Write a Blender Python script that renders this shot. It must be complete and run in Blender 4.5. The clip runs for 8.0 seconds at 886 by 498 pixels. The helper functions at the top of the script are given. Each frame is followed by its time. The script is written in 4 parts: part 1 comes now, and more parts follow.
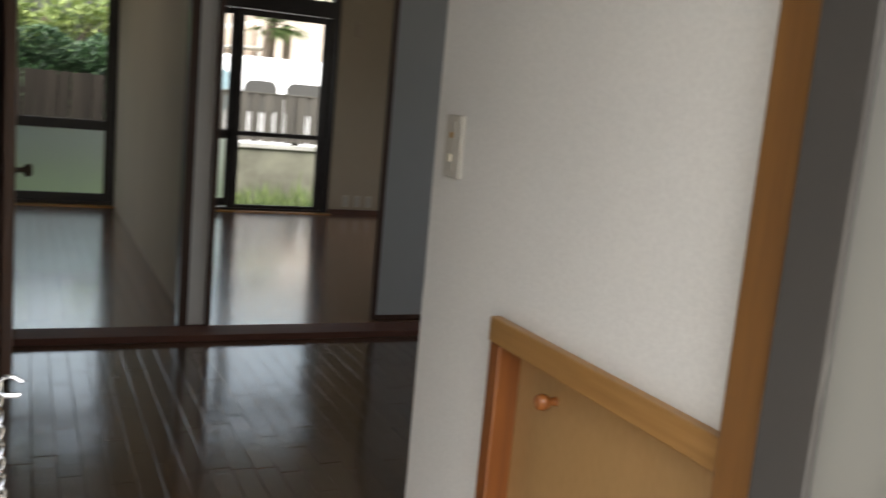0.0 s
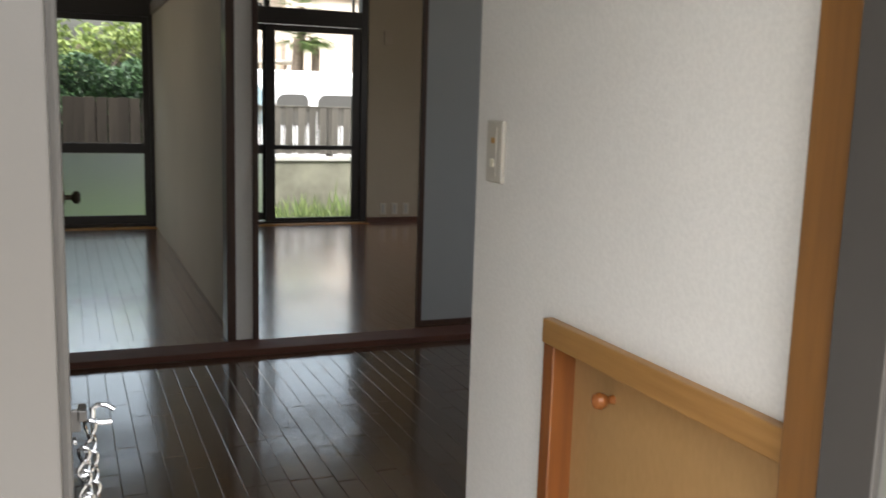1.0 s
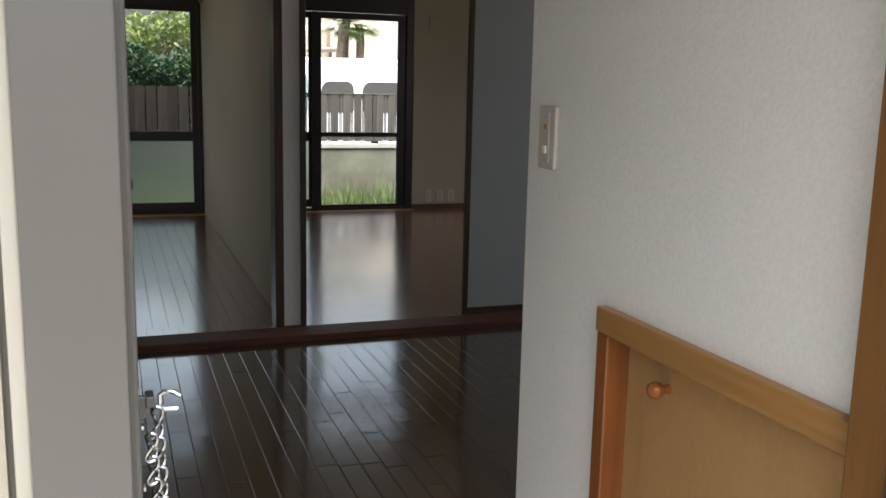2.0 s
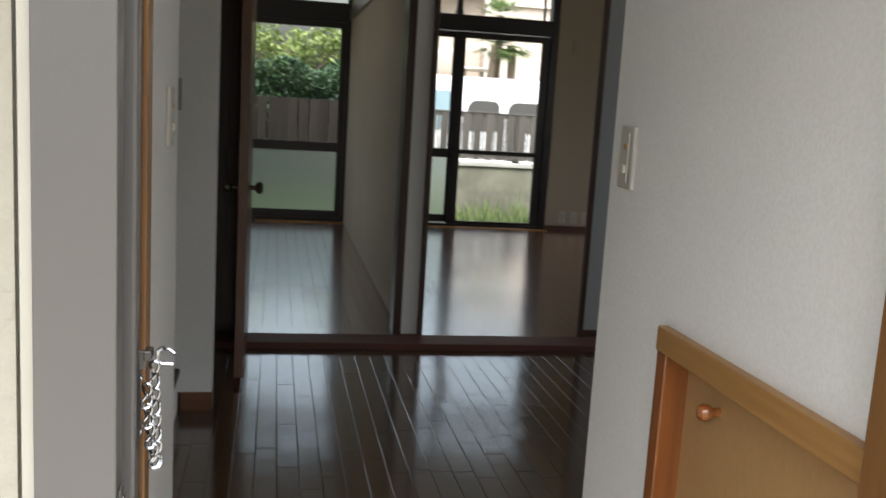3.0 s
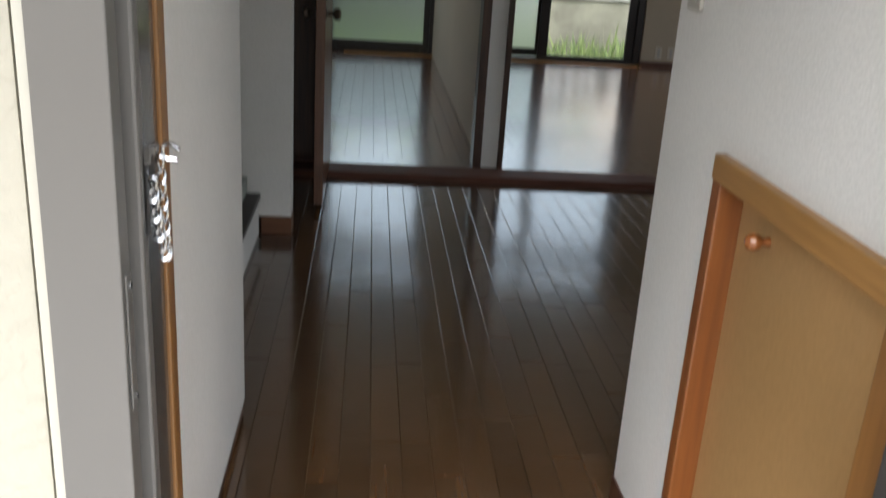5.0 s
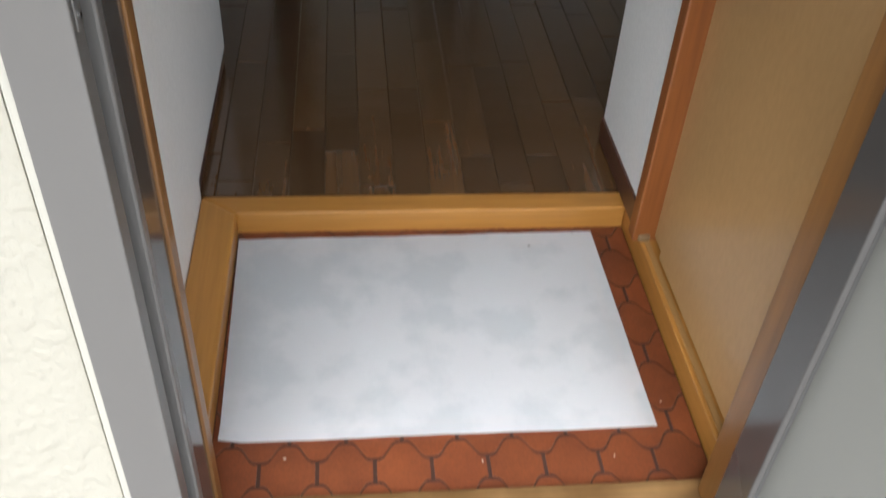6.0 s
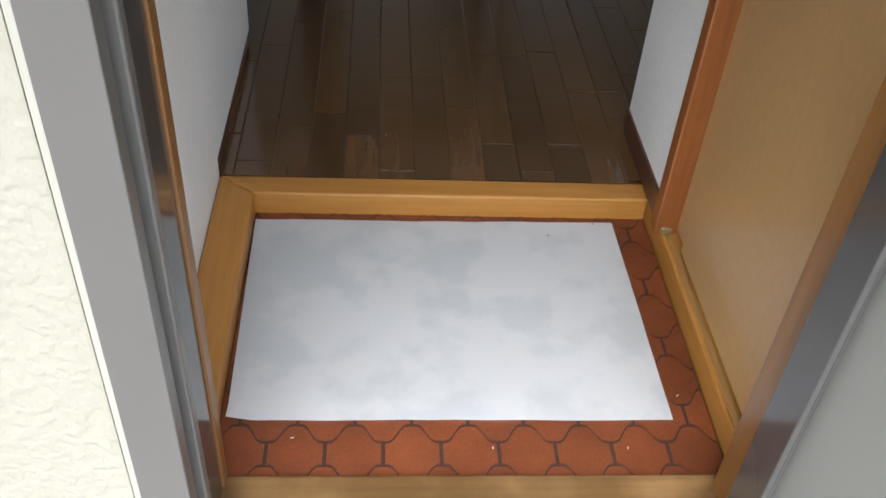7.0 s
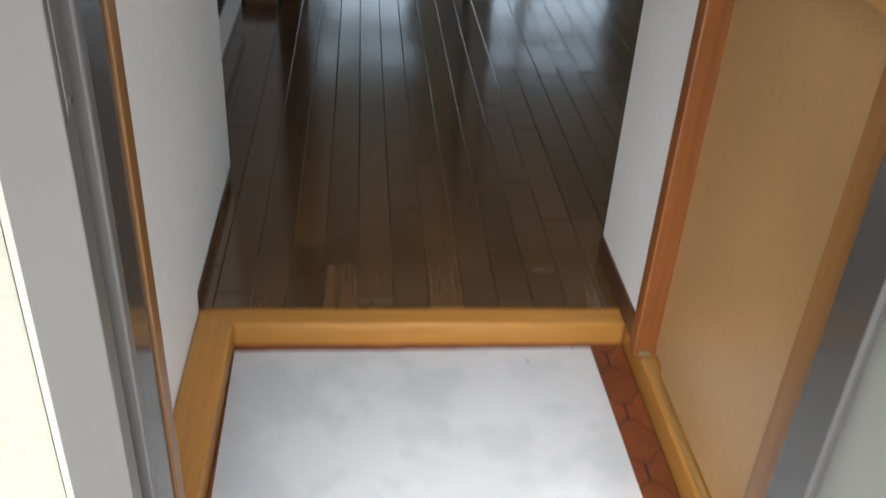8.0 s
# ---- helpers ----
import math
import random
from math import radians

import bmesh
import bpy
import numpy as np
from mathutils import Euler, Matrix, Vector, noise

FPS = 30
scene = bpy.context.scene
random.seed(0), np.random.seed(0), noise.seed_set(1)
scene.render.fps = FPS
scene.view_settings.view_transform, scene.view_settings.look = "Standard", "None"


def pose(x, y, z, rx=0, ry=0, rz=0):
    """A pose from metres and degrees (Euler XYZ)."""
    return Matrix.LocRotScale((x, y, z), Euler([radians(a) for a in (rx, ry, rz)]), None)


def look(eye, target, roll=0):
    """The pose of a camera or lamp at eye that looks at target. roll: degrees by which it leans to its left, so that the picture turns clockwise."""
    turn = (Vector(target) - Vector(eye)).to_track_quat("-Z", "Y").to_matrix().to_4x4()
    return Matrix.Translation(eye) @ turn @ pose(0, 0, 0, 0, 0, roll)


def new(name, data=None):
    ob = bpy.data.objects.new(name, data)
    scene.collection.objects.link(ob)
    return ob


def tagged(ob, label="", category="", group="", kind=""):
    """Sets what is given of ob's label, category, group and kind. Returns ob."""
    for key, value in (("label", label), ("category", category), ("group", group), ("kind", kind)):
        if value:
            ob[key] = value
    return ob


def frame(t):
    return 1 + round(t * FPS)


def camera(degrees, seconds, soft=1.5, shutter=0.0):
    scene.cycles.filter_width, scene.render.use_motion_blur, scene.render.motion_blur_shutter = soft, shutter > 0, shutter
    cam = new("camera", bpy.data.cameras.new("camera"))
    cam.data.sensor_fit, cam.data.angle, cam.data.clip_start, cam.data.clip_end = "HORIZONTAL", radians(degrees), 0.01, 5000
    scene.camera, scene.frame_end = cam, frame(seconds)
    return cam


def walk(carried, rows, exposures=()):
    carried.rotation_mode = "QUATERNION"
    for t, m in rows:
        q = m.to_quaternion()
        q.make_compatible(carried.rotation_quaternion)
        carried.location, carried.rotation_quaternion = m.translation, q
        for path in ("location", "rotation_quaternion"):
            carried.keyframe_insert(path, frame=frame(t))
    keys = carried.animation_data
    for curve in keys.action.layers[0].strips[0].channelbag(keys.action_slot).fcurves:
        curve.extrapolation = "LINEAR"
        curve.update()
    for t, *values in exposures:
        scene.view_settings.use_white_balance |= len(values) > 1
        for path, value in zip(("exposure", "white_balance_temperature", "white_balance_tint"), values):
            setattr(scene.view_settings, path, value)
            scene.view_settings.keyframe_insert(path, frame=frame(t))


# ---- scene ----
cam = camera(51.7, 8.0, shutter=0.4)
PATH = [
    (0, (0.065, -1.431, 1.261), (0.900, 0.359, 0.947), 5.20),
    (0.1, (0.063, -1.432, 1.259), (0.962, 0.328, 0.952), 4.70),
    (0.2, (0.064, -1.437, 1.260), (1.001, 0.301, 0.943), 4.10),
    (0.3, (0.057, -1.440, 1.256), (1.012, 0.284, 0.916), 3.80),
    (0.5, (0.053, -1.448, 1.260), (0.971, 0.286, 0.869), 1.95),
    (0.7, (0.052, -1.437, 1.256), (0.908, 0.332, 0.884), 1.70),
    (0.8, (0.050, -1.437, 1.260), (0.868, 0.354, 0.905), 1.30),
    (1, (0.040, -1.439, 1.270), (0.799, 0.384, 0.956), 1.66),
    (1.2, (0.042, -1.438, 1.270), (0.747, 0.411, 0.979), 1.82),
    (2.3, (0.026, -1.424, 1.267), (0.681, 0.431, 0.909), 1.14),
    (2.5, (0.048, -1.441, 1.265), (0.634, 0.440, 0.923), 2.10),
    (2.8, (0.101, -1.489, 1.265), (0.555, 0.429, 0.928), 3.00),
    (3, (0.140, -1.523, 1.263), (0.507, 0.417, 0.950), 3.47),
    (3.2, (0.170, -1.545, 1.266), (0.451, 0.415, 0.984), 3.30),
    (3.5, (0.211, -1.559, 1.270), (0.397, 0.416, 1.019), 1.93),
    (3.7, (0.223, -1.563, 1.274), (0.363, 0.415, 1.013), 1.60),
    (4, (0.235, -1.565, 1.277), (0.333, 0.414, 1.006), 1.40),
    (4.2, (0.234, -1.562, 1.281), (0.343, 0.413, 0.996), 1.52),
    (5.3, (0.216, -1.520, 1.215), (0.404, 0.273, 0.348), 4.30),
    (5.5, (0.223, -1.514, 1.202), (0.421, 0.209, 0.206), 3.90),
    (5.8, (0.235, -1.512, 1.183), (0.426, 0.088, -0.001), 3.10),
    (6, (0.235, -1.494, 1.179), (0.432, 0.014, -0.120), 3.80),
    (6.2, (0.245, -1.508, 1.149), (0.430, -0.038, -0.195), 4.30),
    (6.3, (0.249, -1.508, 1.147), (0.425, -0.052, -0.213), 4.10),
    (6.5, (0.249, -1.499, 1.153), (0.414, -0.059, -0.225), 3.90),
    (6.6, (0.253, -1.506, 1.147), (0.416, -0.045, -0.210), 3.80),
    (6.8, (0.251, -1.504, 1.153), (0.420, 0.006, -0.148), 4.40),
    (7, (0.247, -1.499, 1.137), (0.395, 0.017, -0.159), 4.50),
    (7.2, (0.262, -1.512, 1.095), (0.401, 0.022, -0.181), 3.70),
    (7.3, (0.253, -1.501, 1.114), (0.436, 0.032, -0.158), 5.00),
    (7.5, (0.264, -1.504, 1.117), (0.454, 0.043, -0.136), 4.50),
    (7.7, (0.263, -1.505, 1.115), (0.448, 0.066, -0.109), 4.30),
    (8, (0.256, -1.509, 1.148), (0.437, 0.170, 0.076), 3.60),
]
# seconds, stops, kelvin, tint of the filming camera's own adjustment
EXPOSURES = [(0, 1.95, 6300, 10), (0.2, 2.2, 6300, 10), (0.5, 2.25, 6280, 10), (1.2, 2.2, 6200, 10), (2.3, 1.75, 6100, 10), (3.5, 2.0, 6080, 9), (4.2, 2.0, 6080, 9), (5.3, 2.2, 5900, 9), (5.6, 2.12, 5850, 9), (6.2, 1.84, 5680, 8), (7.5, 1.98, 5680, 8), (8, 2.05, 5800, 8)]
walk(cam, [(t, look(eye, target, roll)) for t, eye, target, roll in PATH], EXPOSURES)

# ---------- world and light ----------
world = bpy.data.worlds.new("sky")
scene.world = world
world.use_nodes = True
wt = world.node_tree
sky = wt.nodes.new("ShaderNodeTexSky")
sky.sky_type = "NISHITA"
sky.sun_disc = False
sky.sun_elevation, sky.sun_rotation = radians(64), radians(194)
sky.air_density, sky.dust_density, sky.ozone_density = 1.6, 10.0, 0.6
veil = wt.nodes.new("ShaderNodeHueSaturation")  # overcast, so nearly white
veil.inputs["Saturation"].default_value = 0.55
wt.links.new(sky.outputs[0], veil.inputs["Color"])
wt.links.new(veil.outputs[0], wt.nodes["Background"].inputs[0])
wt.nodes["Background"].inputs[1].default_value = 0.15
sun = new("sun", bpy.data.lights.new("sun", "SUN"))
sun.data.energy, sun.data.angle, sun.data.color = 1.0, radians(70), (0.95, 0.98, 1.0)
sun.matrix_world = look((-1.4, -5.6, 11.8), (0, 0, 0))


def opening_fill(name, at, aim, width, height, power):
    """An added area lamp in an assumed side window opening."""
    lamp = new(name, bpy.data.lights.new(name, "AREA"))
    lamp.data.shape, lamp.data.size, lamp.data.size_y, lamp.data.energy = "RECTANGLE", width, height, power
    lamp.data.color = (0.93, 0.97, 1.0)
    lamp.matrix_world = look(at, aim)


# added fill for the dark rooms, in assumed side windows out of view
opening_fill("kitchen_fill", (4.15, 1.7, 1.57), (0, 1.7, 1.2), 1.6, 1.05, 1.5)
opening_fill("east_room_fill", (4.15, 5.433, 1.51), (0, 5.433, 1.0), 1.85, 1.25, 0.9)
opening_fill("west_room_fill", (-1.45, 5.433, 1.51), (2, 5.433, 1.0), 1.85, 1.25, 1.1)


# ---------- materials ----------
def material(name, base, rough=0.6, metal=0.0, spec=0.5, coat=0.0):
    m = bpy.data.materials.new(name)
    m.use_nodes = True
    b = m.node_tree.nodes["Principled BSDF"]
    b.inputs["Base Color"].default_value = (*base, 1)
    b.inputs["Roughness"].default_value = rough
    b.inputs["Metallic"].default_value = metal
    b.inputs["Specular IOR Level"].default_value = spec
    b.inputs["Coat Weight"].default_value = coat
    b.inputs["Coat Roughness"].default_value = 0.12
    return m


def texture_noise(m, scale, detail=4, stretch=(1, 1, 1), coords="Object", rough=0.55):
    n, l = m.node_tree.nodes, m.node_tree.links
    c, mp, t = n.new("ShaderNodeTexCoord"), n.new("ShaderNodeMapping"), n.new("ShaderNodeTexNoise")
    mp.inputs["Scale"].default_value = stretch
    t.inputs["Scale"].default_value, t.inputs["Detail"].default_value, t.inputs["Roughness"].default_value = scale, detail, rough
    l.new(c.outputs[coords], mp.inputs[0])
    l.new(mp.outputs[0], t.inputs["Vector"])
    return t


def tint(m, source, low, high, amount=1.0, start=0.3, end=0.7):
    """Mixes the base colour between two factors by a texture."""
    n, l = m.node_tree.nodes, m.node_tree.links
    b = n["Principled BSDF"]
    ramp = n.new("ShaderNodeValToRGB")
    ramp.color_ramp.elements[0].position, ramp.color_ramp.elements[1].position = start, end
    ramp.color_ramp.elements[0].color, ramp.color_ramp.elements[1].color = (*low, 1), (*high, 1)
    l.new(source, ramp.inputs[0])
    if b.inputs["Base Color"].is_linked:
        mix = n.new("ShaderNodeMixRGB")
        mix.blend_type, mix.inputs[0].default_value = "MULTIPLY", amount
        l.new(b.inputs["Base Color"].links[0].from_socket, mix.inputs[1])
        l.new(ramp.outputs[0], mix.inputs[2])
        l.new(mix.outputs[0], b.inputs["Base Color"])
    else:
        l.new(ramp.outputs[0], b.inputs["Base Color"])


def relief(m, source, strength, distance):
    n, l = m.node_tree.nodes, m.node_tree.links
    b = n["Principled BSDF"]
    bump = n.new("ShaderNodeBump")
    bump.inputs["Strength"].default_value, bump.inputs["Distance"].default_value = strength, distance
    l.new(source, bump.inputs["Height"])
    if b.inputs["Normal"].is_linked:
        l.new(b.inputs["Normal"].links[0].from_socket, bump.inputs["Normal"])
    l.new(bump.outputs[0], b.inputs["Normal"])


def gloss(m, source, low, high):
    n, l = m.node_tree.nodes, m.node_tree.links
    r = n.new("ShaderNodeMapRange")
    r.inputs["To Min"].default_value, r.inputs["To Max"].default_value = low, high
    l.new(source, r.inputs["Value"])
    l.new(r.outputs[0], n["Principled BSDF"].inputs["Roughness"])


def wood(name, dark, light, along=2, rough=0.35, random_by="", coat=0.2, grain=60, length=0.06):
    """Wood with its grain along one axis."""
    m = material(name, light, rough, coat=coat)
    stretch = [1, 1, 1]
    stretch[along] = length
    g = texture_noise(m, grain, 6, stretch)
    tint(m, g.outputs[0], dark, light, start=0.25, end=0.75)
    w = texture_noise(m, 2.2, 3)
    tint(m, w.outputs[0], (0.87, 0.86, 0.85), (1.06, 1.05, 1.04), start=0.3, end=0.7)
    relief(m, g.outputs[0], 0.12, 0.001)
    gloss(m, w.outputs[0], rough * 0.75, rough * 1.3)
    if random_by:
        n, l = m.node_tree.nodes, m.node_tree.links
        if random_by == "object":
            src = n.new("ShaderNodeObjectInfo").outputs["Random"]
        else:
            src = n.new("ShaderNodeNewGeometry").outputs["Random Per Island"]
        tint(m, src, (0.72, 0.69, 0.66), (1.22, 1.18, 1.14), start=0.0, end=1.0)
    return m


def plain(name, base, rough, vary=0.06, scale=3.0, fine=0.0, fine_scale=300, metal=0.0, spec=0.5):
    m = material(name, base, rough, metal, spec)
    t = texture_noise(m, scale, 4)
    tint(m, t.outputs[0], [c * (1 - vary) for c in base], [min(1, c * (1 + vary)) for c in base])
    if fine:
        f = texture_noise(m, fine_scale, 3)
        relief(m, f.outputs[0], fine, 0.002)
    return m


def wallpaper_material(name, base):
    m = material(name, base, 0.75)
    t = texture_noise(m, 1.3, 4)
    tint(m, t.outputs[0], [c * 0.95 for c in base], [min(1, c * 1.03) for c in base])
    f = texture_noise(m, 150, 3)
    tint(m, f.outputs[0], (0.95, 0.95, 0.95), (1.02, 1.02, 1.02), start=0.35, end=0.65)
    relief(m, f.outputs[0], 0.28, 0.003)
    return m


WALLPAPER = wallpaper_material("white_wallpaper", (0.78, 0.77, 0.74))
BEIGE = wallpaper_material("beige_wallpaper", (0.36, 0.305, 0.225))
CEILING = wallpaper_material("ceiling_paper", (0.72, 0.71, 0.68))
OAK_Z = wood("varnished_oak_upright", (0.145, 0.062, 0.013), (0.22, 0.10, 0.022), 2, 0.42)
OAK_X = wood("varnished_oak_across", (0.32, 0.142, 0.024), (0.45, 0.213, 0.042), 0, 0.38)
OAK_Y = wood("varnished_oak_along", (0.32, 0.142, 0.024), (0.45, 0.213, 0.042), 1, 0.38)
OAK_RAIL = wood("pale_oak_rail", (0.27, 0.135, 0.036), (0.40, 0.215, 0.068), 1, 0.4, coat=0.1)
RED_Z = wood("red_stained_wood", (0.18, 0.055, 0.012), (0.29, 0.10, 0.022), 2, 0.4)
PANEL = wood("cabinet_board", (0.38, 0.225, 0.085), (0.43, 0.26, 0.105), 2, 0.42, coat=0.3, grain=110, length=0.45)
PANEL.node_tree.nodes["Principled BSDF"].inputs["Coat Roughness"].default_value = 0.14
KNOB = wood("turned_knob_wood", (0.25, 0.08, 0.018), (0.36, 0.125, 0.03), 0, 0.25, coat=0.5)
DARK_Z = wood("dark_stained_upright", (0.032, 0.015, 0.009), (0.085, 0.038, 0.022), 2, 0.4)
DARK_X = wood("dark_stained_across", (0.05, 0.02, 0.012), (0.11, 0.045, 0.026), 0, 0.35)
DOORWOOD = wood("brown_door_veneer", (0.09, 0.035, 0.015), (0.17, 0.07, 0.03), 2, 0.35)


THRESHOLD = wood("dull_red_brown_beam", (0.075, 0.025, 0.014), (0.15, 0.055, 0.03), 0, 0.6, coat=0.0)
BASE_BROWN = wood("brown_baseboard_wood", (0.10, 0.04, 0.018), (0.18, 0.075, 0.032), 0, 0.4)
# picture rail wood, greyed and darkened to hold the shade it lies in
RAIL_BROWN = wood("shaded_rail_wood", (0.11, 0.08, 0.052), (0.17, 0.125, 0.085), 1, 0.5)


def floor_material(name, dark, light, random_by):
    m = wood(name, dark, light, 1, 0.2, random_by, coat=1.0, grain=45)
    s = texture_noise(m, 130, 4, [1, 0.035, 1])
    tint(m, s.outputs[0], (0.85, 0.84, 0.82), (1.05, 1.04, 1.03), start=0.3, end=0.7)
    w = texture_noise(m, 9, 2, (1, 1.6, 1))
    relief(m, w.outputs[0], 0.3, 0.006)
    if random_by == "object":  # every board has a grain of its own
        n, l = m.node_tree.nodes, m.node_tree.links
        shift, info = n.new("ShaderNodeCombineXYZ"), n.new("ShaderNodeObjectInfo")
        for axis, far in (("X", 41.0), ("Y", 17.0)):
            times = n.new("ShaderNodeMath")
            times.operation, times.inputs[1].default_value = "MULTIPLY", far
            l.new(info.outputs["Random"], times.inputs[0])
            l.new(times.outputs[0], shift.inputs[axis])
        for node in [k for k in n if k.bl_idname == "ShaderNodeMapping"]:
            l.new(shift.outputs[0], node.inputs["Location"])
    return m


KITCHEN_FLOOR = floor_material("dark_brown_plank", (0.072, 0.037, 0.0135), (0.108, 0.057, 0.0222), "object")
KITCHEN_FLOOR_FAR = floor_material("dark_brown_planks_far", (0.072, 0.037, 0.0135), (0.108, 0.057, 0.0222), "island")
ROOM_FLOOR = floor_material("red_brown_planks", (0.13, 0.056, 0.023), (0.27, 0.125, 0.056), "island")
ROOM_FLOOR.node_tree.nodes["Principled BSDF"].inputs["Coat IOR"].default_value = 1.9
ROOM_FLOOR.node_tree.nodes["Principled BSDF"].inputs["Coat Roughness"].default_value = 0.155
for m in (KITCHEN_FLOOR, KITCHEN_FLOOR_FAR):
    m.node_tree.nodes["Principled BSDF"].inputs["Coat IOR"].default_value = 1.5
JOINT = plain("dark_joint", (0.017, 0.011, 0.008), 0.7)
STEEL = plain("grey_painted_steel", (0.106, 0.099, 0.091), 0.36, 0.04, 2.0, 0.05, 500)
# frame steel, glossier, with the shade of the reveals in its darker base
STEEL_GLOSS = plain("darkened_gloss_steel", (0.058, 0.054, 0.05), 0.13, 0.03, 2.0)
STEEL_DARK = plain("grey_gasket_and_shade", (0.05, 0.048, 0.045), 0.55)
SILL_STEEL = plain("worn_sill_steel", (0.056, 0.053, 0.049), 0.33, 0.14, 9.0, 0.08, 200)
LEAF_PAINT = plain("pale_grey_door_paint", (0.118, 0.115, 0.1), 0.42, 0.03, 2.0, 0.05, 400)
CREAM_PLASTIC = plain("cream_plastic", (0.72, 0.69, 0.56), 0.4, 0.02)
PLATE = plain("ivory_plate", (0.5, 0.475, 0.42), 0.4, 0.02)
PLATE_GREY = plain("grey_plate", (0.34, 0.33, 0.31), 0.45, 0.03)
AMBER = plain("amber_lens", (0.42, 0.22, 0.05), 0.3, 0.03)
CHROME = material("chromed_steel", (0.5, 0.5, 0.51), 0.18, 1.0)
BRASS_DARK = material("dark_bronze", (0.08, 0.06, 0.045), 0.35, 0.8)
SASH = plain("dark_bronze_aluminium", (0.022, 0.018, 0.016), 0.35, 0.1)
BLACK = plain("black_rubber", (0.012, 0.012, 0.013), 0.6)
FUSUMA = plain("bluish_white_panel_paper", (0.36, 0.37, 0.365), 0.6, 0.03, 2, 0.1, 200)

# rough-cast exterior render
STUCCO = material("cream_stucco", (0.39, 0.37, 0.31), 0.85)
tt = texture_noise(STUCCO, 2.0, 4)
tint(STUCCO, tt.outputs[0], (0.31, 0.288, 0.232), (0.355, 0.333, 0.272))
t1 = texture_noise(STUCCO, 65, 3, rough=0.45)
rr = STUCCO.node_tree.nodes.new("ShaderNodeMapRange")
rr.inputs["From Min"].default_value, rr.inputs["From Max"].default_value = 0.42, 0.62
STUCCO.node_tree.links.new(t1.outputs[0], rr.inputs["Value"])
relief(STUCCO, rr.outputs[0], 0.4, 0.003)
t2 = texture_noise(STUCCO, 400, 2)
relief(STUCCO, t2.outputs[0], 0.08, 0.001)
TRIM = plain("cream_corner_bead", (0.38, 0.36, 0.305), 0.6, 0.03, 6)

# terracotta vinyl tiles, paper
TILE = material("terracotta_tile", (0.3, 0.085, 0.025), 0.5)
n1 = texture_noise(TILE, 14, 4)
tint(TILE, n1.outputs[0], (0.112, 0.029, 0.0085), (0.168, 0.047, 0.0135))
n2 = texture_noise(TILE, 260, 2)
tint(TILE, n2.outputs[0], (0.88, 0.86, 0.85), (1.06, 1.05, 1.04), start=0.35, end=0.6)
relief(TILE, n2.outputs[0], 0.2, 0.001)
_r = TILE.node_tree.nodes.new("ShaderNodeObjectInfo")
tint(TILE, _r.outputs["Random"], (0.86, 0.84, 0.82), (1.12, 1.08, 1.05), start=0, end=1)
GROUT = plain("dark_grout", (0.04, 0.016, 0.009), 0.7, 0.2, 60)
PAPER = material("white_paper", (0.8, 0.81, 0.82), 0.5)
p1 = texture_noise(PAPER, 8, 5)
tint(PAPER, p1.outputs[0], (0.715, 0.735, 0.74), (0.80, 0.808, 0.81), start=0.42, end=0.54)
p2 = texture_noise(PAPER, 9, 3)
relief(PAPER, p2.outputs[0], 0.16, 0.006)
SPECK = plain("dust_speck", (0.55, 0.5, 0.42), 0.8)
CRUMB = plain("dark_speck", (0.25, 0.24, 0.22), 0.8)

GLASS = bpy.data.materials.new("window_glass")
GLASS.use_nodes = True
gb = GLASS.node_tree.nodes["Principled BSDF"]
gb.inputs["Base Color"].default_value = (0.96, 0.98, 0.97, 1)
gb.inputs["Roughness"].default_value, gb.inputs["Transmission Weight"].default_value, gb.inputs["IOR"].default_value = 0.0, 1.0, 1.02
FROSTED = bpy.data.materials.new("frosted_glass")
FROSTED.use_nodes = True
fb = FROSTED.node_tree.nodes["Principled BSDF"]
fb.inputs["Base Color"].default_value = (0.8, 0.9, 0.86, 1)
fb.inputs["Roughness"].default_value, fb.inputs["Transmission Weight"].default_value, fb.inputs["IOR"].default_value = 0.55, 1.0, 1.3


# ---------- mesh helpers ----------
def box(bm, x0, x1, y0, y1, z0, z1, bevel=0.0):
    m = Matrix.LocRotScale(((x0 + x1) / 2, (y0 + y1) / 2, (z0 + z1) / 2), None, (abs(x1 - x0), abs(y1 - y0), abs(z1 - z0)))
    made = bmesh.ops.create_cube(bm, size=1, matrix=m)["verts"]
    if bevel:
        edges = list({e for v in made for e in v.link_edges})
        bmesh.ops.bevel(bm, geom=edges, offset=bevel, segments=2, affect="EDGES", profile=0.5)
    return bm


def boxes(*rows, bevel=0.0):
    bm = bmesh.new()
    for row in rows:
        box(bm, *row, bevel=bevel)
    return bm


def prism(points, z0, z1, bevel=0.0):
    """An upright prism over a plan given by its corners."""
    bm = bmesh.new()
    lo = [bm.verts.new((x, y, z0)) for x, y in points]
    hi = [bm.verts.new((x, y, z1)) for x, y in points]
    n = len(points)
    bm.faces.new(list(reversed(lo)))
    bm.faces.new(hi)
    for k in range(n):
        bm.faces.new((lo[k], lo[(k + 1) % n], hi[(k + 1) % n], hi[k]))
    bmesh.ops.recalc_face_normals(bm, faces=bm.faces[:])
    if bevel:
        bmesh.ops.bevel(bm, geom=bm.edges[:], offset=bevel, segments=2, affect="EDGES", profile=0.5)
    return bm


def mesh_of(name, bm, mat, smooth=False):
    me = bpy.data.meshes.new(name)
    bm.to_mesh(me)
    bm.free()
    for m in mat if isinstance(mat, (list, tuple)) else [mat]:
        me.materials.append(m)
    if smooth:
        me.shade_smooth()
        me.set_sharp_from_angle(angle=radians(35))
    return me


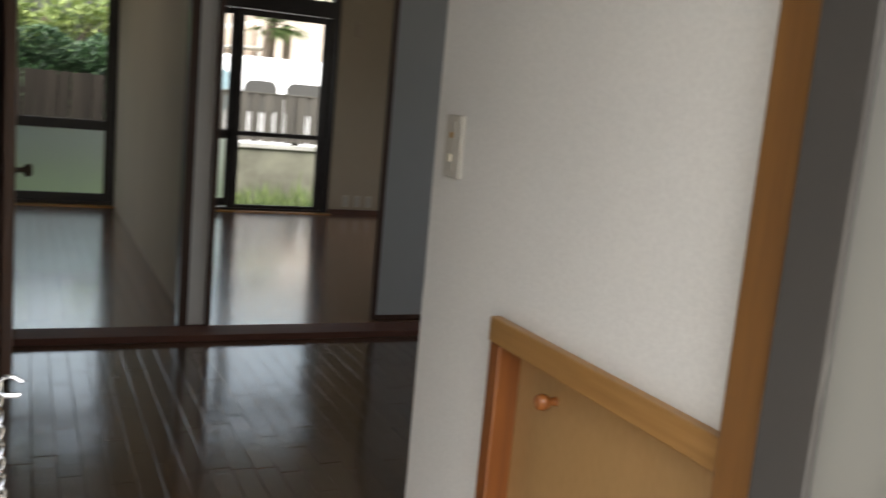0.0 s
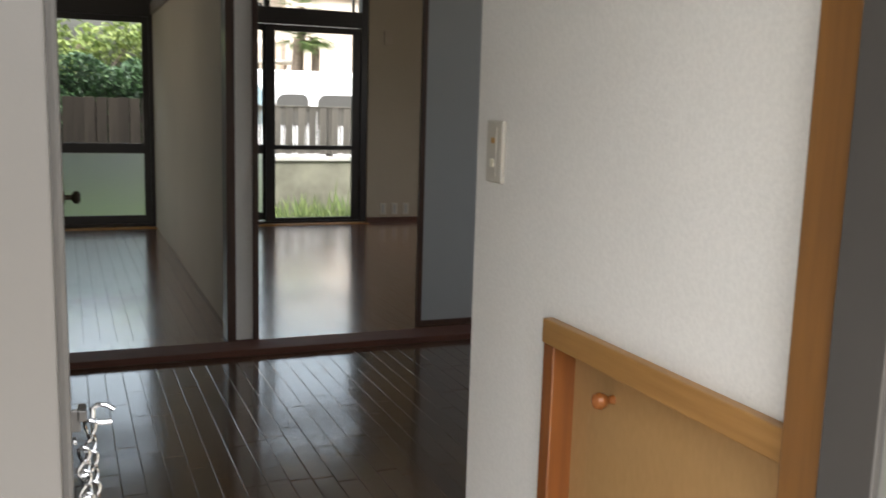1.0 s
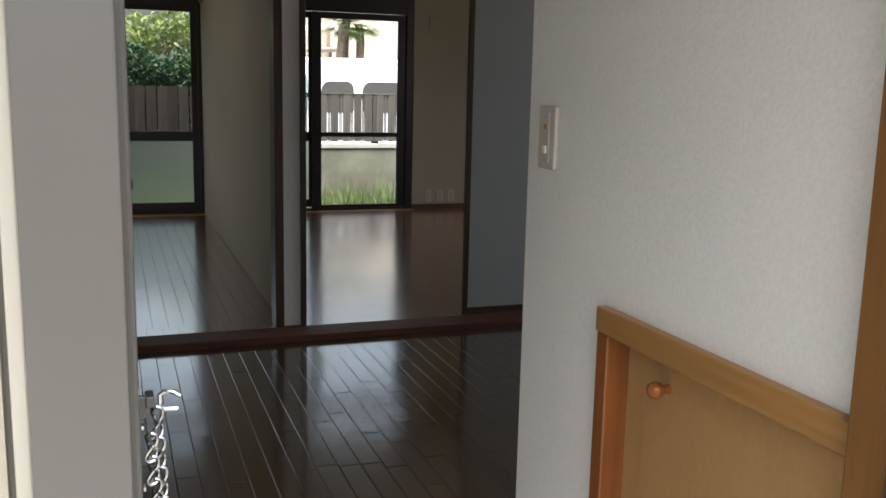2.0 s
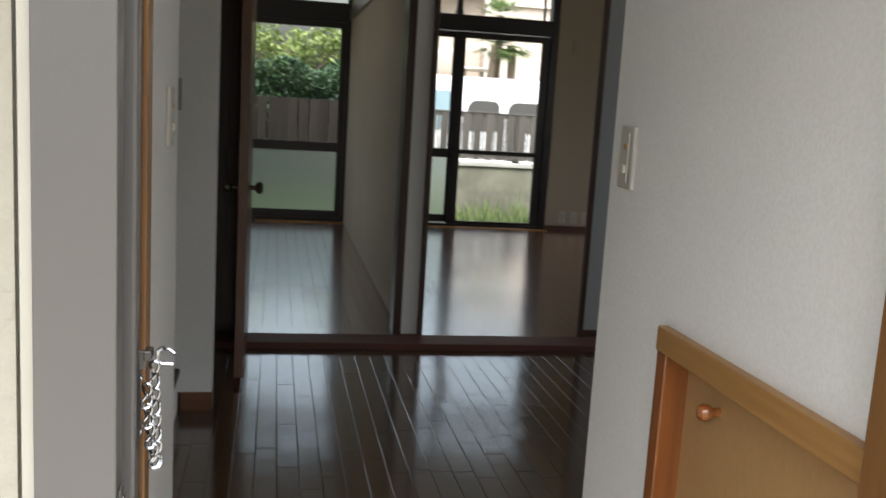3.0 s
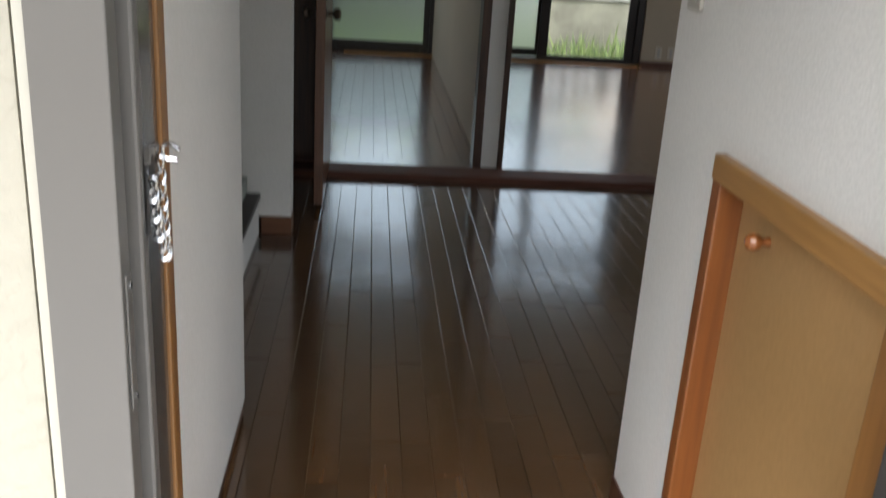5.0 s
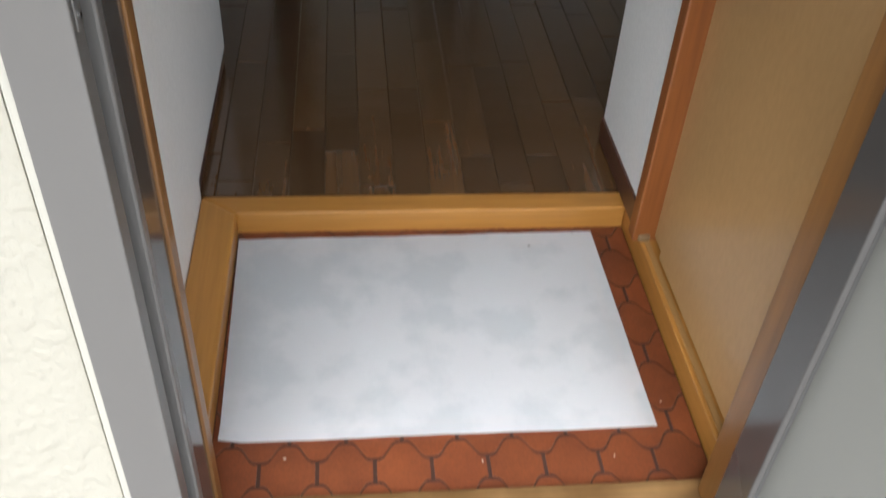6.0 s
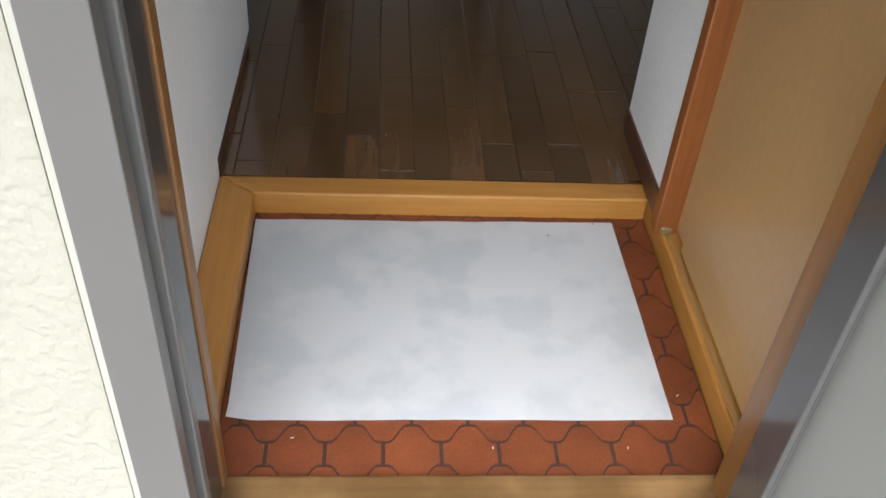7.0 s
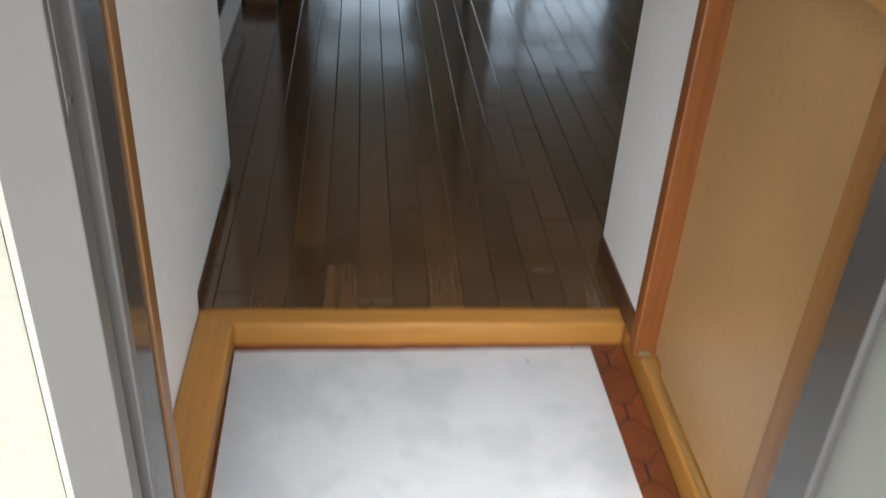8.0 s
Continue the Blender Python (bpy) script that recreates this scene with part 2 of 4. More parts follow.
def thing(name, label, category, at=(0, 0, 0), group="", kind="", turn=0.0):
    ob = new(name)
    ob.empty_display_size = 0.05
    ob.matrix_world = pose(*at, 0, 0, turn)
    return tagged(ob, label, category, group, kind)


def part(name, bm, mat, parent, label="", smooth=False):
    ob = new(name, mesh_of(name, bm, mat, smooth))
    ob.parent = parent
    if parent.type == "MESH" and parent.parent is not None:
        ob.matrix_parent_inverse = Matrix.Identity(4)
    if label:
        ob["label"] = label
    return ob


def solid(name, bm, mat, label, category, group="", kind="", smooth=False):
    return tagged(new(name, mesh_of(name, bm, mat, smooth)), label, category, group, kind)


def cylinder(bm, p0, p1, r0, r1=None, segments=12):
    p0, p1 = Vector(p0), Vector(p1)
    d = p1 - p0
    m = Matrix.Translation((p0 + p1) / 2) @ d.to_track_quat("Z", "Y").to_matrix().to_4x4()
    bmesh.ops.create_cone(bm, cap_ends=True, segments=segments, radius1=r0, radius2=r0 if r1 is None else r1, depth=d.length, matrix=m)
    return bm


def lathe(profile, segments=20, axis="Z"):
    """A turned body from (radius, height) pairs."""
    bm = bmesh.new()
    rings = []
    for r, h in profile:
        rings.append([bm.verts.new((r * math.cos(2 * math.pi * k / segments), r * math.sin(2 * math.pi * k / segments), h)) for k in range(segments)])
    for a, b in zip(rings, rings[1:]):
        for k in range(segments):
            bm.faces.new((a[k], a[(k + 1) % segments], b[(k + 1) % segments], b[k]))
    bm.faces.new(rings[-1])
    bm.faces.new(list(reversed(rings[0])))
    return bm


def tube(bm, points, radius, segments=8, closed=False):
    pts = [Vector(p) for p in points]
    n = len(pts)
    rings = []
    for k, p in enumerate(pts):
        a = pts[(k - 1) % n] if closed or k else pts[0]
        b = pts[(k + 1) % n] if closed or k < n - 1 else pts[-1]
        d = (b - a).normalized()
        side = d.orthogonal().normalized() if not rings else (prev - d * prev.dot(d)).normalized()
        prev = side
        up = d.cross(side)
        rings.append([bm.verts.new(p + radius * (math.cos(2 * math.pi * s / segments) * side + math.sin(2 * math.pi * s / segments) * up)) for s in range(segments)])
    for k in range(n if closed else n - 1):
        a, b = rings[k], rings[(k + 1) % n]
        for s in range(segments):
            bm.faces.new((a[s], a[(s + 1) % segments], b[(s + 1) % segments], b[s]))
    if not closed:
        bm.faces.new(rings[-1])
        bm.faces.new(list(reversed(rings[0])))
    return bm


# ---------- plan ----------
CEIL = 2.52
ROOM = 0.031           # raised floor of the far rooms
GENKAN = -0.055       # sunken entrance floor
GROUND = -0.5
LEFT, RIGHT = -0.077, 0.818
WIN = 7.637

# ---------- structure ----------
S = "structure"
solid("ground", boxes((-90, 90, -60, 160, GROUND - 0.3, GROUND)), plain("earth_and_gravel", (0.16, 0.14, 0.1), 0.9, 0.3, 1.5, 0.4, 40), "earth and gravel ground round the house", "ground", kind=S)
# unseen landing, its grey lightened to bounce light into the entrance
solid("pavement", boxes((-2.2, 3.2, -4.5, -0.86, GROUND, -0.13)), plain("grey_concrete", (0.27, 0.262, 0.245), 0.85, 0.15, 3, 0.3, 120), "grey concrete landing before the entrance", "pavement", kind=S)

# entrance wall with the doorway cut out
solid("wall_south", boxes((-3.6, -0.041, -0.835, -0.735, GROUND, 2.75), (0.9, 4.2, -0.835, -0.735, GROUND, 2.75), (-0.041, 0.9, -0.835, -0.735, 2.06, 2.75), (-0.041, 0.9, -0.835, -0.735, GROUND, -0.14)), STUCCO, "cream rough-cast stucco wall beside the entrance", "wall", kind=S)
solid("trim_corner_bead", boxes((-0.0355, -0.0255, -0.846, -0.80, -0.13, 2.06), bevel=0.0015), TRIM, "cream corner bead between stucco and frame", "trim", kind=S)
solid("trim_bead_backing", boxes((-0.0415, -0.0355, -0.829, -0.80, -0.13, 2.06)), plain("grey_sealant", (0.12, 0.115, 0.095), 0.7), "grey sealant joint beside the frame", "trim", kind=S)
solid("wall_entrance_left", boxes((-0.19, LEFT, 0.058, 0.622, 0.04, CEIL), (-0.19, LEFT, -0.735, 0.058, GENKAN - 0.02, CEIL)), WALLPAPER, "white textured wallpaper beside the entrance", "wall", kind=S)
solid("baseboard_left", boxes((-0.188, LEFT - 0.004, 0.056, 0.62, 0.0, 0.04)), DARK_X, "low dark baseboard under the wall", "baseboard", kind=S)
solid("wall_entrance_right", boxes((RIGHT, 0.95, -0.735, 0.262, 0.905, CEIL), (RIGHT, 0.95, -0.073, 0.262, 0.058, 0.905), (0.93, 0.95, -0.735, -0.073, 0.0, 0.905)), WALLPAPER, "white textured wallpaper above the built-in cabinet", "wall", kind=S)
solid("baseboard_right", boxes((RIGHT - 0.005, 0.948, -0.070, 0.264, 0.0, 0.058), bevel=0.002), DARK_X, "dark brown baseboard at the wall's end", "baseboard", kind=S)
solid("wall_stair_back", boxes((-1.5, -1.4, -0.735, 3.317, 0.0, CEIL)), WALLPAPER, "white wallpaper behind the stair foot", "wall", kind=S)
solid("wall_nib", boxes((-1.4, -0.0805, 2.078, 2.18, 0.077, CEIL)), WALLPAPER, "short white wall by the stair foot", "wall", kind=S)
solid("baseboard_nib", boxes((-0.2, -0.078, 2.074, 2.182, 0.0, 0.077), bevel=0.002), BASE_BROWN, "brown baseboard on the short wall", "baseboard", kind=S)
# partition between kitchen and the far rooms
solid("wall_partition", boxes((-1.4, -0.01, 3.212, 3.317, 0, CEIL), (-0.01, 0.785, 3.212, 3.317, 2.015, CEIL), (0.829, 0.917, 3.212, 3.317, ROOM, CEIL), (0.785, 0.829, 3.212, 3.317, 2.015, CEIL), (0.917, 2.878, 3.212, 3.317, 2.015, CEIL), (2.878, 4.1, 3.212, 3.317, 0, CEIL)), WALLPAPER, "white wall between kitchen and back rooms", "wall", kind=S)
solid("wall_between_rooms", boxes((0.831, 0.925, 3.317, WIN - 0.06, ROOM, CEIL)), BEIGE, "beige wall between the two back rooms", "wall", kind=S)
solid("trim_picture_rail", boxes((0.812, 0.831, 3.354, WIN - 0.06, 2, 2.105), bevel=0.003), RAIL_BROWN, "wooden picture rail coloured as in shade along the wall", "trim", kind=S)
# openings in the side walls are assumed, cut for the fill lamps
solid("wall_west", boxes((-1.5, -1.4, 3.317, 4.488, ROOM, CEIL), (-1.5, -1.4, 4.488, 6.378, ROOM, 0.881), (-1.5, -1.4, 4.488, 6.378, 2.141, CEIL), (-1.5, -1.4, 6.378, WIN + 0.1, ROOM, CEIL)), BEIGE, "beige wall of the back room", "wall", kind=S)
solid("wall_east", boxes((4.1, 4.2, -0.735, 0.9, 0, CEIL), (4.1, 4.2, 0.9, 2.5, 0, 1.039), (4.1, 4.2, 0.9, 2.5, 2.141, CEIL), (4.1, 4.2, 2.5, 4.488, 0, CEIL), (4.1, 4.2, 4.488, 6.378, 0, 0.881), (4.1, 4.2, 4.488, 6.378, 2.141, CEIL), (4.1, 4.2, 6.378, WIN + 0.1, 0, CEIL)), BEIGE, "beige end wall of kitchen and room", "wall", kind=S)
solid("wall_kitchen_south", boxes((0.95, 4.1, 0.162, 0.262, 0.0, CEIL)), WALLPAPER, "white kitchen wall", "wall", kind=S)
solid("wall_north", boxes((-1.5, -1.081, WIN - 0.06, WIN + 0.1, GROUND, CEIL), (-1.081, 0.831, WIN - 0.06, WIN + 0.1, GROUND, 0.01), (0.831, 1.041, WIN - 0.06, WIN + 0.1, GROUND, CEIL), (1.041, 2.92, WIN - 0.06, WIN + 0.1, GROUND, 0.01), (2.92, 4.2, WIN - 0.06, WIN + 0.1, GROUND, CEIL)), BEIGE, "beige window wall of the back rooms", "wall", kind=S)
solid("ceiling", boxes((-3.6, 4.3, -0.735, WIN + 0.1, CEIL, CEIL + 0.25)), CEILING, "plain pale ceiling", "ceiling", kind=S)
solid("baseboard_north", boxes((2.92, 4.1, WIN - 0.072, WIN - 0.06, ROOM, ROOM + 0.05)), DARK_X, "brown baseboard under the window wall", "baseboard", kind=S)
solid("trim_room_floor_edge", boxes((-0.03, 0.831, WIN - 0.16, WIN - 0.06, ROOM, ROOM + 0.006), (0.935, 2.92, WIN - 0.16, WIN - 0.06, ROOM, ROOM + 0.006)), OAK_X, "pale wooden floor edge under the windows", "trim", kind=S)

# unseen slab, added to hold overhead light off the entrance
solid("ceiling_light_block", boxes((-3.6, 4.2, -1.95, -0.835, 2.5, 2.75)), CEILING, "unseen slab added to shade the entrance", "canopy", kind=S)
# eaves out of view, added to keep high light from the windows
solid("trim_added_eaves", boxes((-3.6, 4.3, WIN + 0.1, WIN + 0.75, 2.62, 2.70)), CEILING, "unseen eaves added to block high light at the windows", "eaves", kind=S)

# raised thresholds and door linings of the back rooms
solid("trim_threshold_beam", boxes((-0.17, 2.878, 3.0, 3.186, 0.0, ROOM + 0.002), (-0.04, 2.878, 3.186, 3.333, 0.0, ROOM - 0.012), bevel=0.003), THRESHOLD, "dark red-brown threshold beam of the back rooms", "threshold", kind=S)
solid("trim_lining_left", boxes((0.785, 0.829, 3.191, 3.327, ROOM - 0.012, 2.015), bevel=0.003), DARK_Z, "dark stained door lining", "door frame", kind=S)
solid("trim_lining_right", boxes((0.917, 0.946, 3.191, 3.327, ROOM - 0.012, 2.015), bevel=0.003), DARK_Z, "dark stained door lining", "door frame", kind=S)
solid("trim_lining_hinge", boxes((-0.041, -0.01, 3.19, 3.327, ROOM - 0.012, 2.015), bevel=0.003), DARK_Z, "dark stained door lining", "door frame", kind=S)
# dark board in place of the shadow behind the open room door
solid("trim_shadow_panel", boxes((-0.62, -0.041, 3.19, 3.21, 0.0, 2.10), bevel=0.003), DARK_Z, "dark panel standing for the shadow behind the room door", "panelling", kind=S)
solid("trim_lintel", boxes((-0.01, 0.785, 3.191, 3.327, 1.937, 2.015), (0.946, 2.878, 3.191, 3.327, 1.937, 2.015), bevel=0.003), DARK_X, "dark stained lintel over the openings", "door frame", kind=S)

# sunken entrance: timber border, threshold and steel sill
solid("trim_entrance_step", prism([(LEFT + 0.001, 0.0565), (0.8175, 0.0565), (0.8175, -0.0005), (0.0, -0.0005)], GENKAN - 0.02, 0.0, 0.005), OAK_X, "orange varnished wooden step edge", "step", kind=S)
solid("trim_border_left", prism([(LEFT + 0.001, 0.055), (-0.0005, -0.001), (-0.0005, -0.713), (LEFT + 0.001, -0.713)], GENKAN - 0.02, -0.0005, 0.005), OAK_Y, "orange varnished wooden floor border", "trim", kind=S)
solid("trim_border_right", boxes((0.8185, 0.86, -0.73, 0.05, GENKAN - 0.02, -0.0006), bevel=0.003), OAK_Y, "orange varnished wooden plinth under the cabinet", "trim", kind=S)
WORN = wood("worn_threshold_wood", (0.08, 0.04, 0.011), (0.14, 0.072, 0.021), 0, 0.5, coat=0.0)
scuff = texture_noise(WORN, 5.5, 4)
tint(WORN, scuff.outputs[0], (1, 1, 1), (1.7, 1.9, 2.4), start=0.5, end=0.66)
solid("trim_threshold_wood", boxes((0.0, 0.816, -0.714, -0.662, GENKAN - 0.02, -0.033), bevel=0.004), WORN, "scuffed wooden door threshold", "threshold", kind=S)

# entrance door frame
fr = thing("door_frame", "grey painted steel entrance door frame", "door frame", kind=S)
part("jamb_left", boxes((-0.0255, 0.032, -0.853, -0.826, -0.13, 2.06), (-0.0255, 0.012, -0.826, -0.684, -0.13, 2.06), bevel=0.0015), STEEL, fr)
part("reveal_left", boxes((0.012, 0.0262, -0.786, -0.684, -0.13, 2.0)), STEEL_GLOSS, fr, "glossy grey reveal darkened as in shade")
# dark strip that gives the left rebate its shade by colour
part("rebate_shade_left", boxes((0.012, 0.018, -0.8255, -0.8065, -0.03, 2.0)), STEEL_DARK, fr, "dark gasket and rebate shade")
part("stop_left", boxes((0.012, 0.0385, -0.806, -0.7865, -0.03, 2.0), bevel=0.003), STEEL, fr)
# the right jamb has its shade in the same darkened steel
part("jamb_right", boxes((0.758, 0.768, -0.820, -0.751, -0.13, 2.0), (0.768, 0.90, -0.783, -0.751, -0.13, 2.0), bevel=0.002), STEEL_GLOSS, fr)
part("gasket_right", boxes((0.7682, 0.778, -0.812, -0.7835, -0.03, 2.0)), STEEL_DARK, fr, "dark gasket and rebate shade")
part("head", boxes((-0.0255, 0.90, -0.8525, -0.7835, 2.0, 2.0595), bevel=0.002), STEEL, fr)
part("sill", boxes((0.0, 0.80, -0.774, -0.7185, -0.13, -0.042), (0.018, 0.80, -0.86, -0.774, -0.13, -0.058), bevel=0.002), SILL_STEEL, fr, "scuffed grey steel sill")
part("sill_bead", boxes((0.03, 0.770, -0.778, -0.7735, -0.058, -0.040), bevel=0.001), plain("bright_sill_edge", (0.12, 0.118, 0.112), 0.35, 0.1, 20), fr, "brighter raised sill edge")
cs = thing("door_casing", "orange varnished wooden casing inside the entrance", "door casing", kind=S)
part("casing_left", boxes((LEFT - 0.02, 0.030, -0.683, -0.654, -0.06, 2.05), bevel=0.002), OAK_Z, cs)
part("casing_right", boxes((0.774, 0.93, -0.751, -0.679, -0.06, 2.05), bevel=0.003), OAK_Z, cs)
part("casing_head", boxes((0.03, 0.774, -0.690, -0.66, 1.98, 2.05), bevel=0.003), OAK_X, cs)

# open entrance door
LEAF_TURN = -48.6
leaf = thing("door_1", "pale grey steel entrance door standing wide open", "door", (0.793, -0.789, 0), kind=S, turn=LEAF_TURN)
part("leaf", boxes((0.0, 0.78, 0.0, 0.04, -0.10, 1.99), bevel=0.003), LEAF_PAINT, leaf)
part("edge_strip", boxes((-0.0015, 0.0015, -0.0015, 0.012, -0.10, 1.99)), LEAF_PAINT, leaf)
mb = part("letter_box", prism([(0.49, -0.003), (0.467, -0.106), (0.142, -0.106), (0.115, -0.003)], 0.66, 0.984, 0.006), CREAM_PLASTIC, leaf, "cream letter box on the door's inner face")
part("rim", boxes((0.112, 0.493, -0.010, 0.0, 0.655, 0.988), bevel=0.003), CREAM_PLASTIC, mb)
part("lid", boxes((0.165, 0.445, -0.112, -0.104, 0.70, 0.94), bevel=0.003), CREAM_PLASTIC, mb)
part("screw", cylinder(bmesh.new(), (0.215, -0.03, 0.982), (0.215, -0.03, 0.987), 0.005), BRASS_DARK, mb)
kn = part("door_knob", lathe([(0.03, 0), (0.03, 0.006), (0.012, 0.01), (0.012, 0.03), (0.026, 0.04), (0.028, 0.06), (0.02, 0.068)]), CHROME, leaf, "round metal knob", True)
kn.matrix_local = pose(0.71, 0.0, 0.95, 90, 0, 0)

# ---------- window builders ----------
def pane(name, x0, x1, z0, z1, y, mat, parent):
    ob = part(name, boxes((x0, x1, y - 0.002, y + 0.002, z0, z1)), mat, parent)
    ob.visible_shadow = False
    return ob


def sash(parent, x0, x1, y, low, z_rail, screen=False, left=0.045, right=0.045, frosted=True):
    """A sliding sash with a middle rail; the lower pane may be frosted."""
    top = 1.984
    rail = 0.09 if not screen else 0.045
    f = part("sash", boxes((x0, x0 + left, y - 0.015, y + 0.015, low, top), (x1 - right, x1, y - 0.015, y + 0.015, low, top),
                           (x0 + left, x1 - right, y - 0.014, y + 0.014, low, low + 0.075), (x0 + left, x1 - right, y - 0.014, y + 0.014, top - 0.06, top),
                           (x0 + left, x1 - right, y - 0.014, y + 0.014, z_rail - rail, z_rail)), SASH, parent, "dark bronze aluminium sash")
    pane("pane", x0 + left, x1 - right, z_rail, top - 0.06, y, GLASS, f)
    pane("lower_pane", x0 + left, x1 - right, low + 0.075, z_rail - rail, y, FROSTED if frosted else GLASS, f)
    return f


w1 = thing("window_1", "tall dark bronze garden window with a transom", "window", kind=S)
part("window_frame", boxes((-1.081, -1.028, WIN - 0.05, WIN + 0.08, 0.01, 2.509), (0.794, 0.831, WIN - 0.05, WIN + 0.08, 0.01, 2.509), (-1.028, 0.794, WIN - 0.05, WIN + 0.08, 0.01, 0.068),
                           (-1.028, 0.794, WIN - 0.05, WIN + 0.08, 1.979, 2.162), (-1.028, 0.794, WIN - 0.05, WIN + 0.08, 2.462, 2.509), bevel=0.002), SASH, w1)
sash(w1, -0.22, 0.794, WIN - 0.015, 0.068, 0.818, right=0.058)
sash(w1, -1.028, -0.136, WIN + 0.025, 0.068, 0.818)
pane("transom_pane", -1.028, 0.794, 2.162, 2.462, WIN, GLASS, w1)
part("latch", boxes((-0.204, -0.172, WIN - 0.05, WIN - 0.03, 0.934, 1.018), bevel=0.004), BRASS_DARK, w1, "dark crescent latch")

w2 = thing("window_2", "tall dark bronze garden window with transom and sliding sashes", "window", kind=S)
part("window_frame", boxes((1.041, 1.093, WIN - 0.05, WIN + 0.08, 0.01, 2.509), (2.847, 2.915, WIN - 0.05, WIN + 0.08, 0.01, 2.509), (1.093, 2.847, WIN - 0.05, WIN + 0.08, 0.01, 0.057),
                           (1.093, 2.847, WIN - 0.05, WIN + 0.08, 1.989, 2.147), (1.093, 2.847, WIN - 0.05, WIN + 0.08, 2.456, 2.509), (1.87, 1.923, WIN - 0.03, WIN + 0.03, 2.147, 2.456), (2.763, 2.778, WIN - 0.03, WIN + 0.03, 2.147, 2.456), bevel=0.002), SASH, w2)
sash(w2, 1.093, 1.954, WIN + 0.025, 0.068, 0.818, right=0.095)
sash(w2, 1.881, 2.847, WIN - 0.015, 0.015, 0.818, True, left=0.095, right=0.084, frosted=False)
for a, b in ((1.093, 1.87), (1.923, 2.763), (2.778, 2.847)):
    pane("transom_pane", a, b, 2.147, 2.456, WIN, GLASS, w2)


# ---------- things in the entrance ----------
cab = thing("shoe_cabinet", "built-in shoe cabinet with orange oak trim and pale board door", "cabinet", (0.84, -0.36, 0.0))


def rel(ob, rows):
    o = ob.matrix_world.translation
    return [(a - o.x, b - o.x, c - o.y, d - o.y, e - o.z, f - o.z) for a, b, c, d, e, f in rows]


part("top_rail", boxes(*rel(cab, [(0.80, 0.86, -0.676, -0.073, 0.864, 0.908)]), bevel=0.003), OAK_RAIL, cab, "orange oak top rail")
part("stile", boxes(*rel(cab, [(0.802, 0.86, -0.112, -0.076, 0.0, 0.864)]), bevel=0.003), RED_Z, cab, "red-brown stained side stile")
part("inner_stile", boxes(*rel(cab, [(0.847, 0.86, -0.1758, -0.112, 0.012, 0.864)]), bevel=0.0008), PANEL, cab)
cd = part("door", boxes(*rel(cab, [(0.838, 0.858, -0.676, -0.178, 0.012, 0.847)]), bevel=0.001), PANEL, cab, "pale varnished board door")
part("back_panel", boxes(*rel(cab, [(0.862, 0.925, -0.676, -0.08, 0.0, 0.85)])), PANEL, cab)
part("foot_block", boxes(*rel(cab, [(0.812, 0.838, -0.118, -0.082, 0.0005, 0.018)]), bevel=0.005), wood("worn_grey_wood", (0.15, 0.095, 0.045), (0.27, 0.17, 0.075), 1, 0.5, coat=0.0), cab, "worn wooden foot block")
part("foot_strip", boxes(*rel(cab, [(0.826, 0.8375, -0.66, -0.118, 0.0004, 0.003)]), bevel=0.001), wood("rubbed_strip_wood", (0.24, 0.13, 0.04), (0.37, 0.21, 0.07), 1, 0.5, coat=0.0), cab, "rubbed dull wooden strip")
kb = part("knob", lathe([(0.011, 0), (0.009, 0.008), (0.010, 0.012), (0.017, 0.018), (0.0195, 0.026), (0.016, 0.034), (0.006, 0.038)], 24), KNOB, cd, "turned reddish wooden knob", True)
kb.matrix_local = Matrix.Translation((-0.002, 0.112, 0.811)) @ pose(0, 0, 0, 0, -90, 0) @ Matrix.Diagonal((0.72, 0.72, 1.0, 1))


def switch_plate(name, label, at, turn, mat=PLATE):
    """A wall plate with a pilot lamp and a rocker; its back lies on the wall."""
    s = thing(name, label, "switch", at, turn=turn)
    part("plate", boxes((-0.035, 0.035, -0.009, 0, -0.06, 0.06), bevel=0.003), mat, s)
    part("inset", boxes((-0.013, 0.013, -0.0105, -0.009, -0.047, 0.047)), PLATE if mat is PLATE else mat, s)
    if mat is PLATE:
        part("pilot_lamp", boxes((-0.007, 0.007, -0.0125, -0.0105, 0.016, 0.027), bevel=0.001), AMBER, s, "amber pilot lens")
        part("rocker", boxes((-0.007, 0.007, -0.0145, -0.0105, -0.03, -0.014), bevel=0.002), CREAM_PLASTIC, s, "small cream rocker")
    return s


switch_plate("light_switch", "ivory light switch plate with amber pilot lens", (RIGHT, 0.167, 1.181), -90)
switch_plate("light_switch", "ivory light switch plate on the entrance wall", (LEFT, 0.43, 1.205), 90)
switch_plate("light_switch", "grey switch plate on the short wall by the stair", (-0.245, 2.078, 1.24), 0, PLATE_GREY)

# door guard with chain
guard = thing("door_chain", "chromed door guard with a hanging chain loop", "door chain", (0.0365, -0.782, 1.052))
part("plate", boxes((0.0, 0.002, -0.014, 0.006, -0.075, 0.0), bevel=0.0008), STEEL, guard, "grey enamelled back plate")
part("bracket", boxes((0.0, 0.008, -0.010, -0.006, -0.012, 0.004), (0.006, 0.012, -0.012, 0.004, -0.004, 0.004), bevel=0.001), STEEL_GLOSS, guard)
hook = bmesh.new()
tube(hook, [(0.030, -0.006, 0.001), (0.025, -0.004, 0.004), (0.019, -0.003, 0.0045), (0.016, -0.003, 0.002), (0.016, -0.003, -0.006), (0.019, -0.003, -0.0085), (0.028, -0.004, -0.0085)], 0.0018)
part("hook", hook, CHROME, guard, smooth=True)
link = bmesh.new()
ring = []
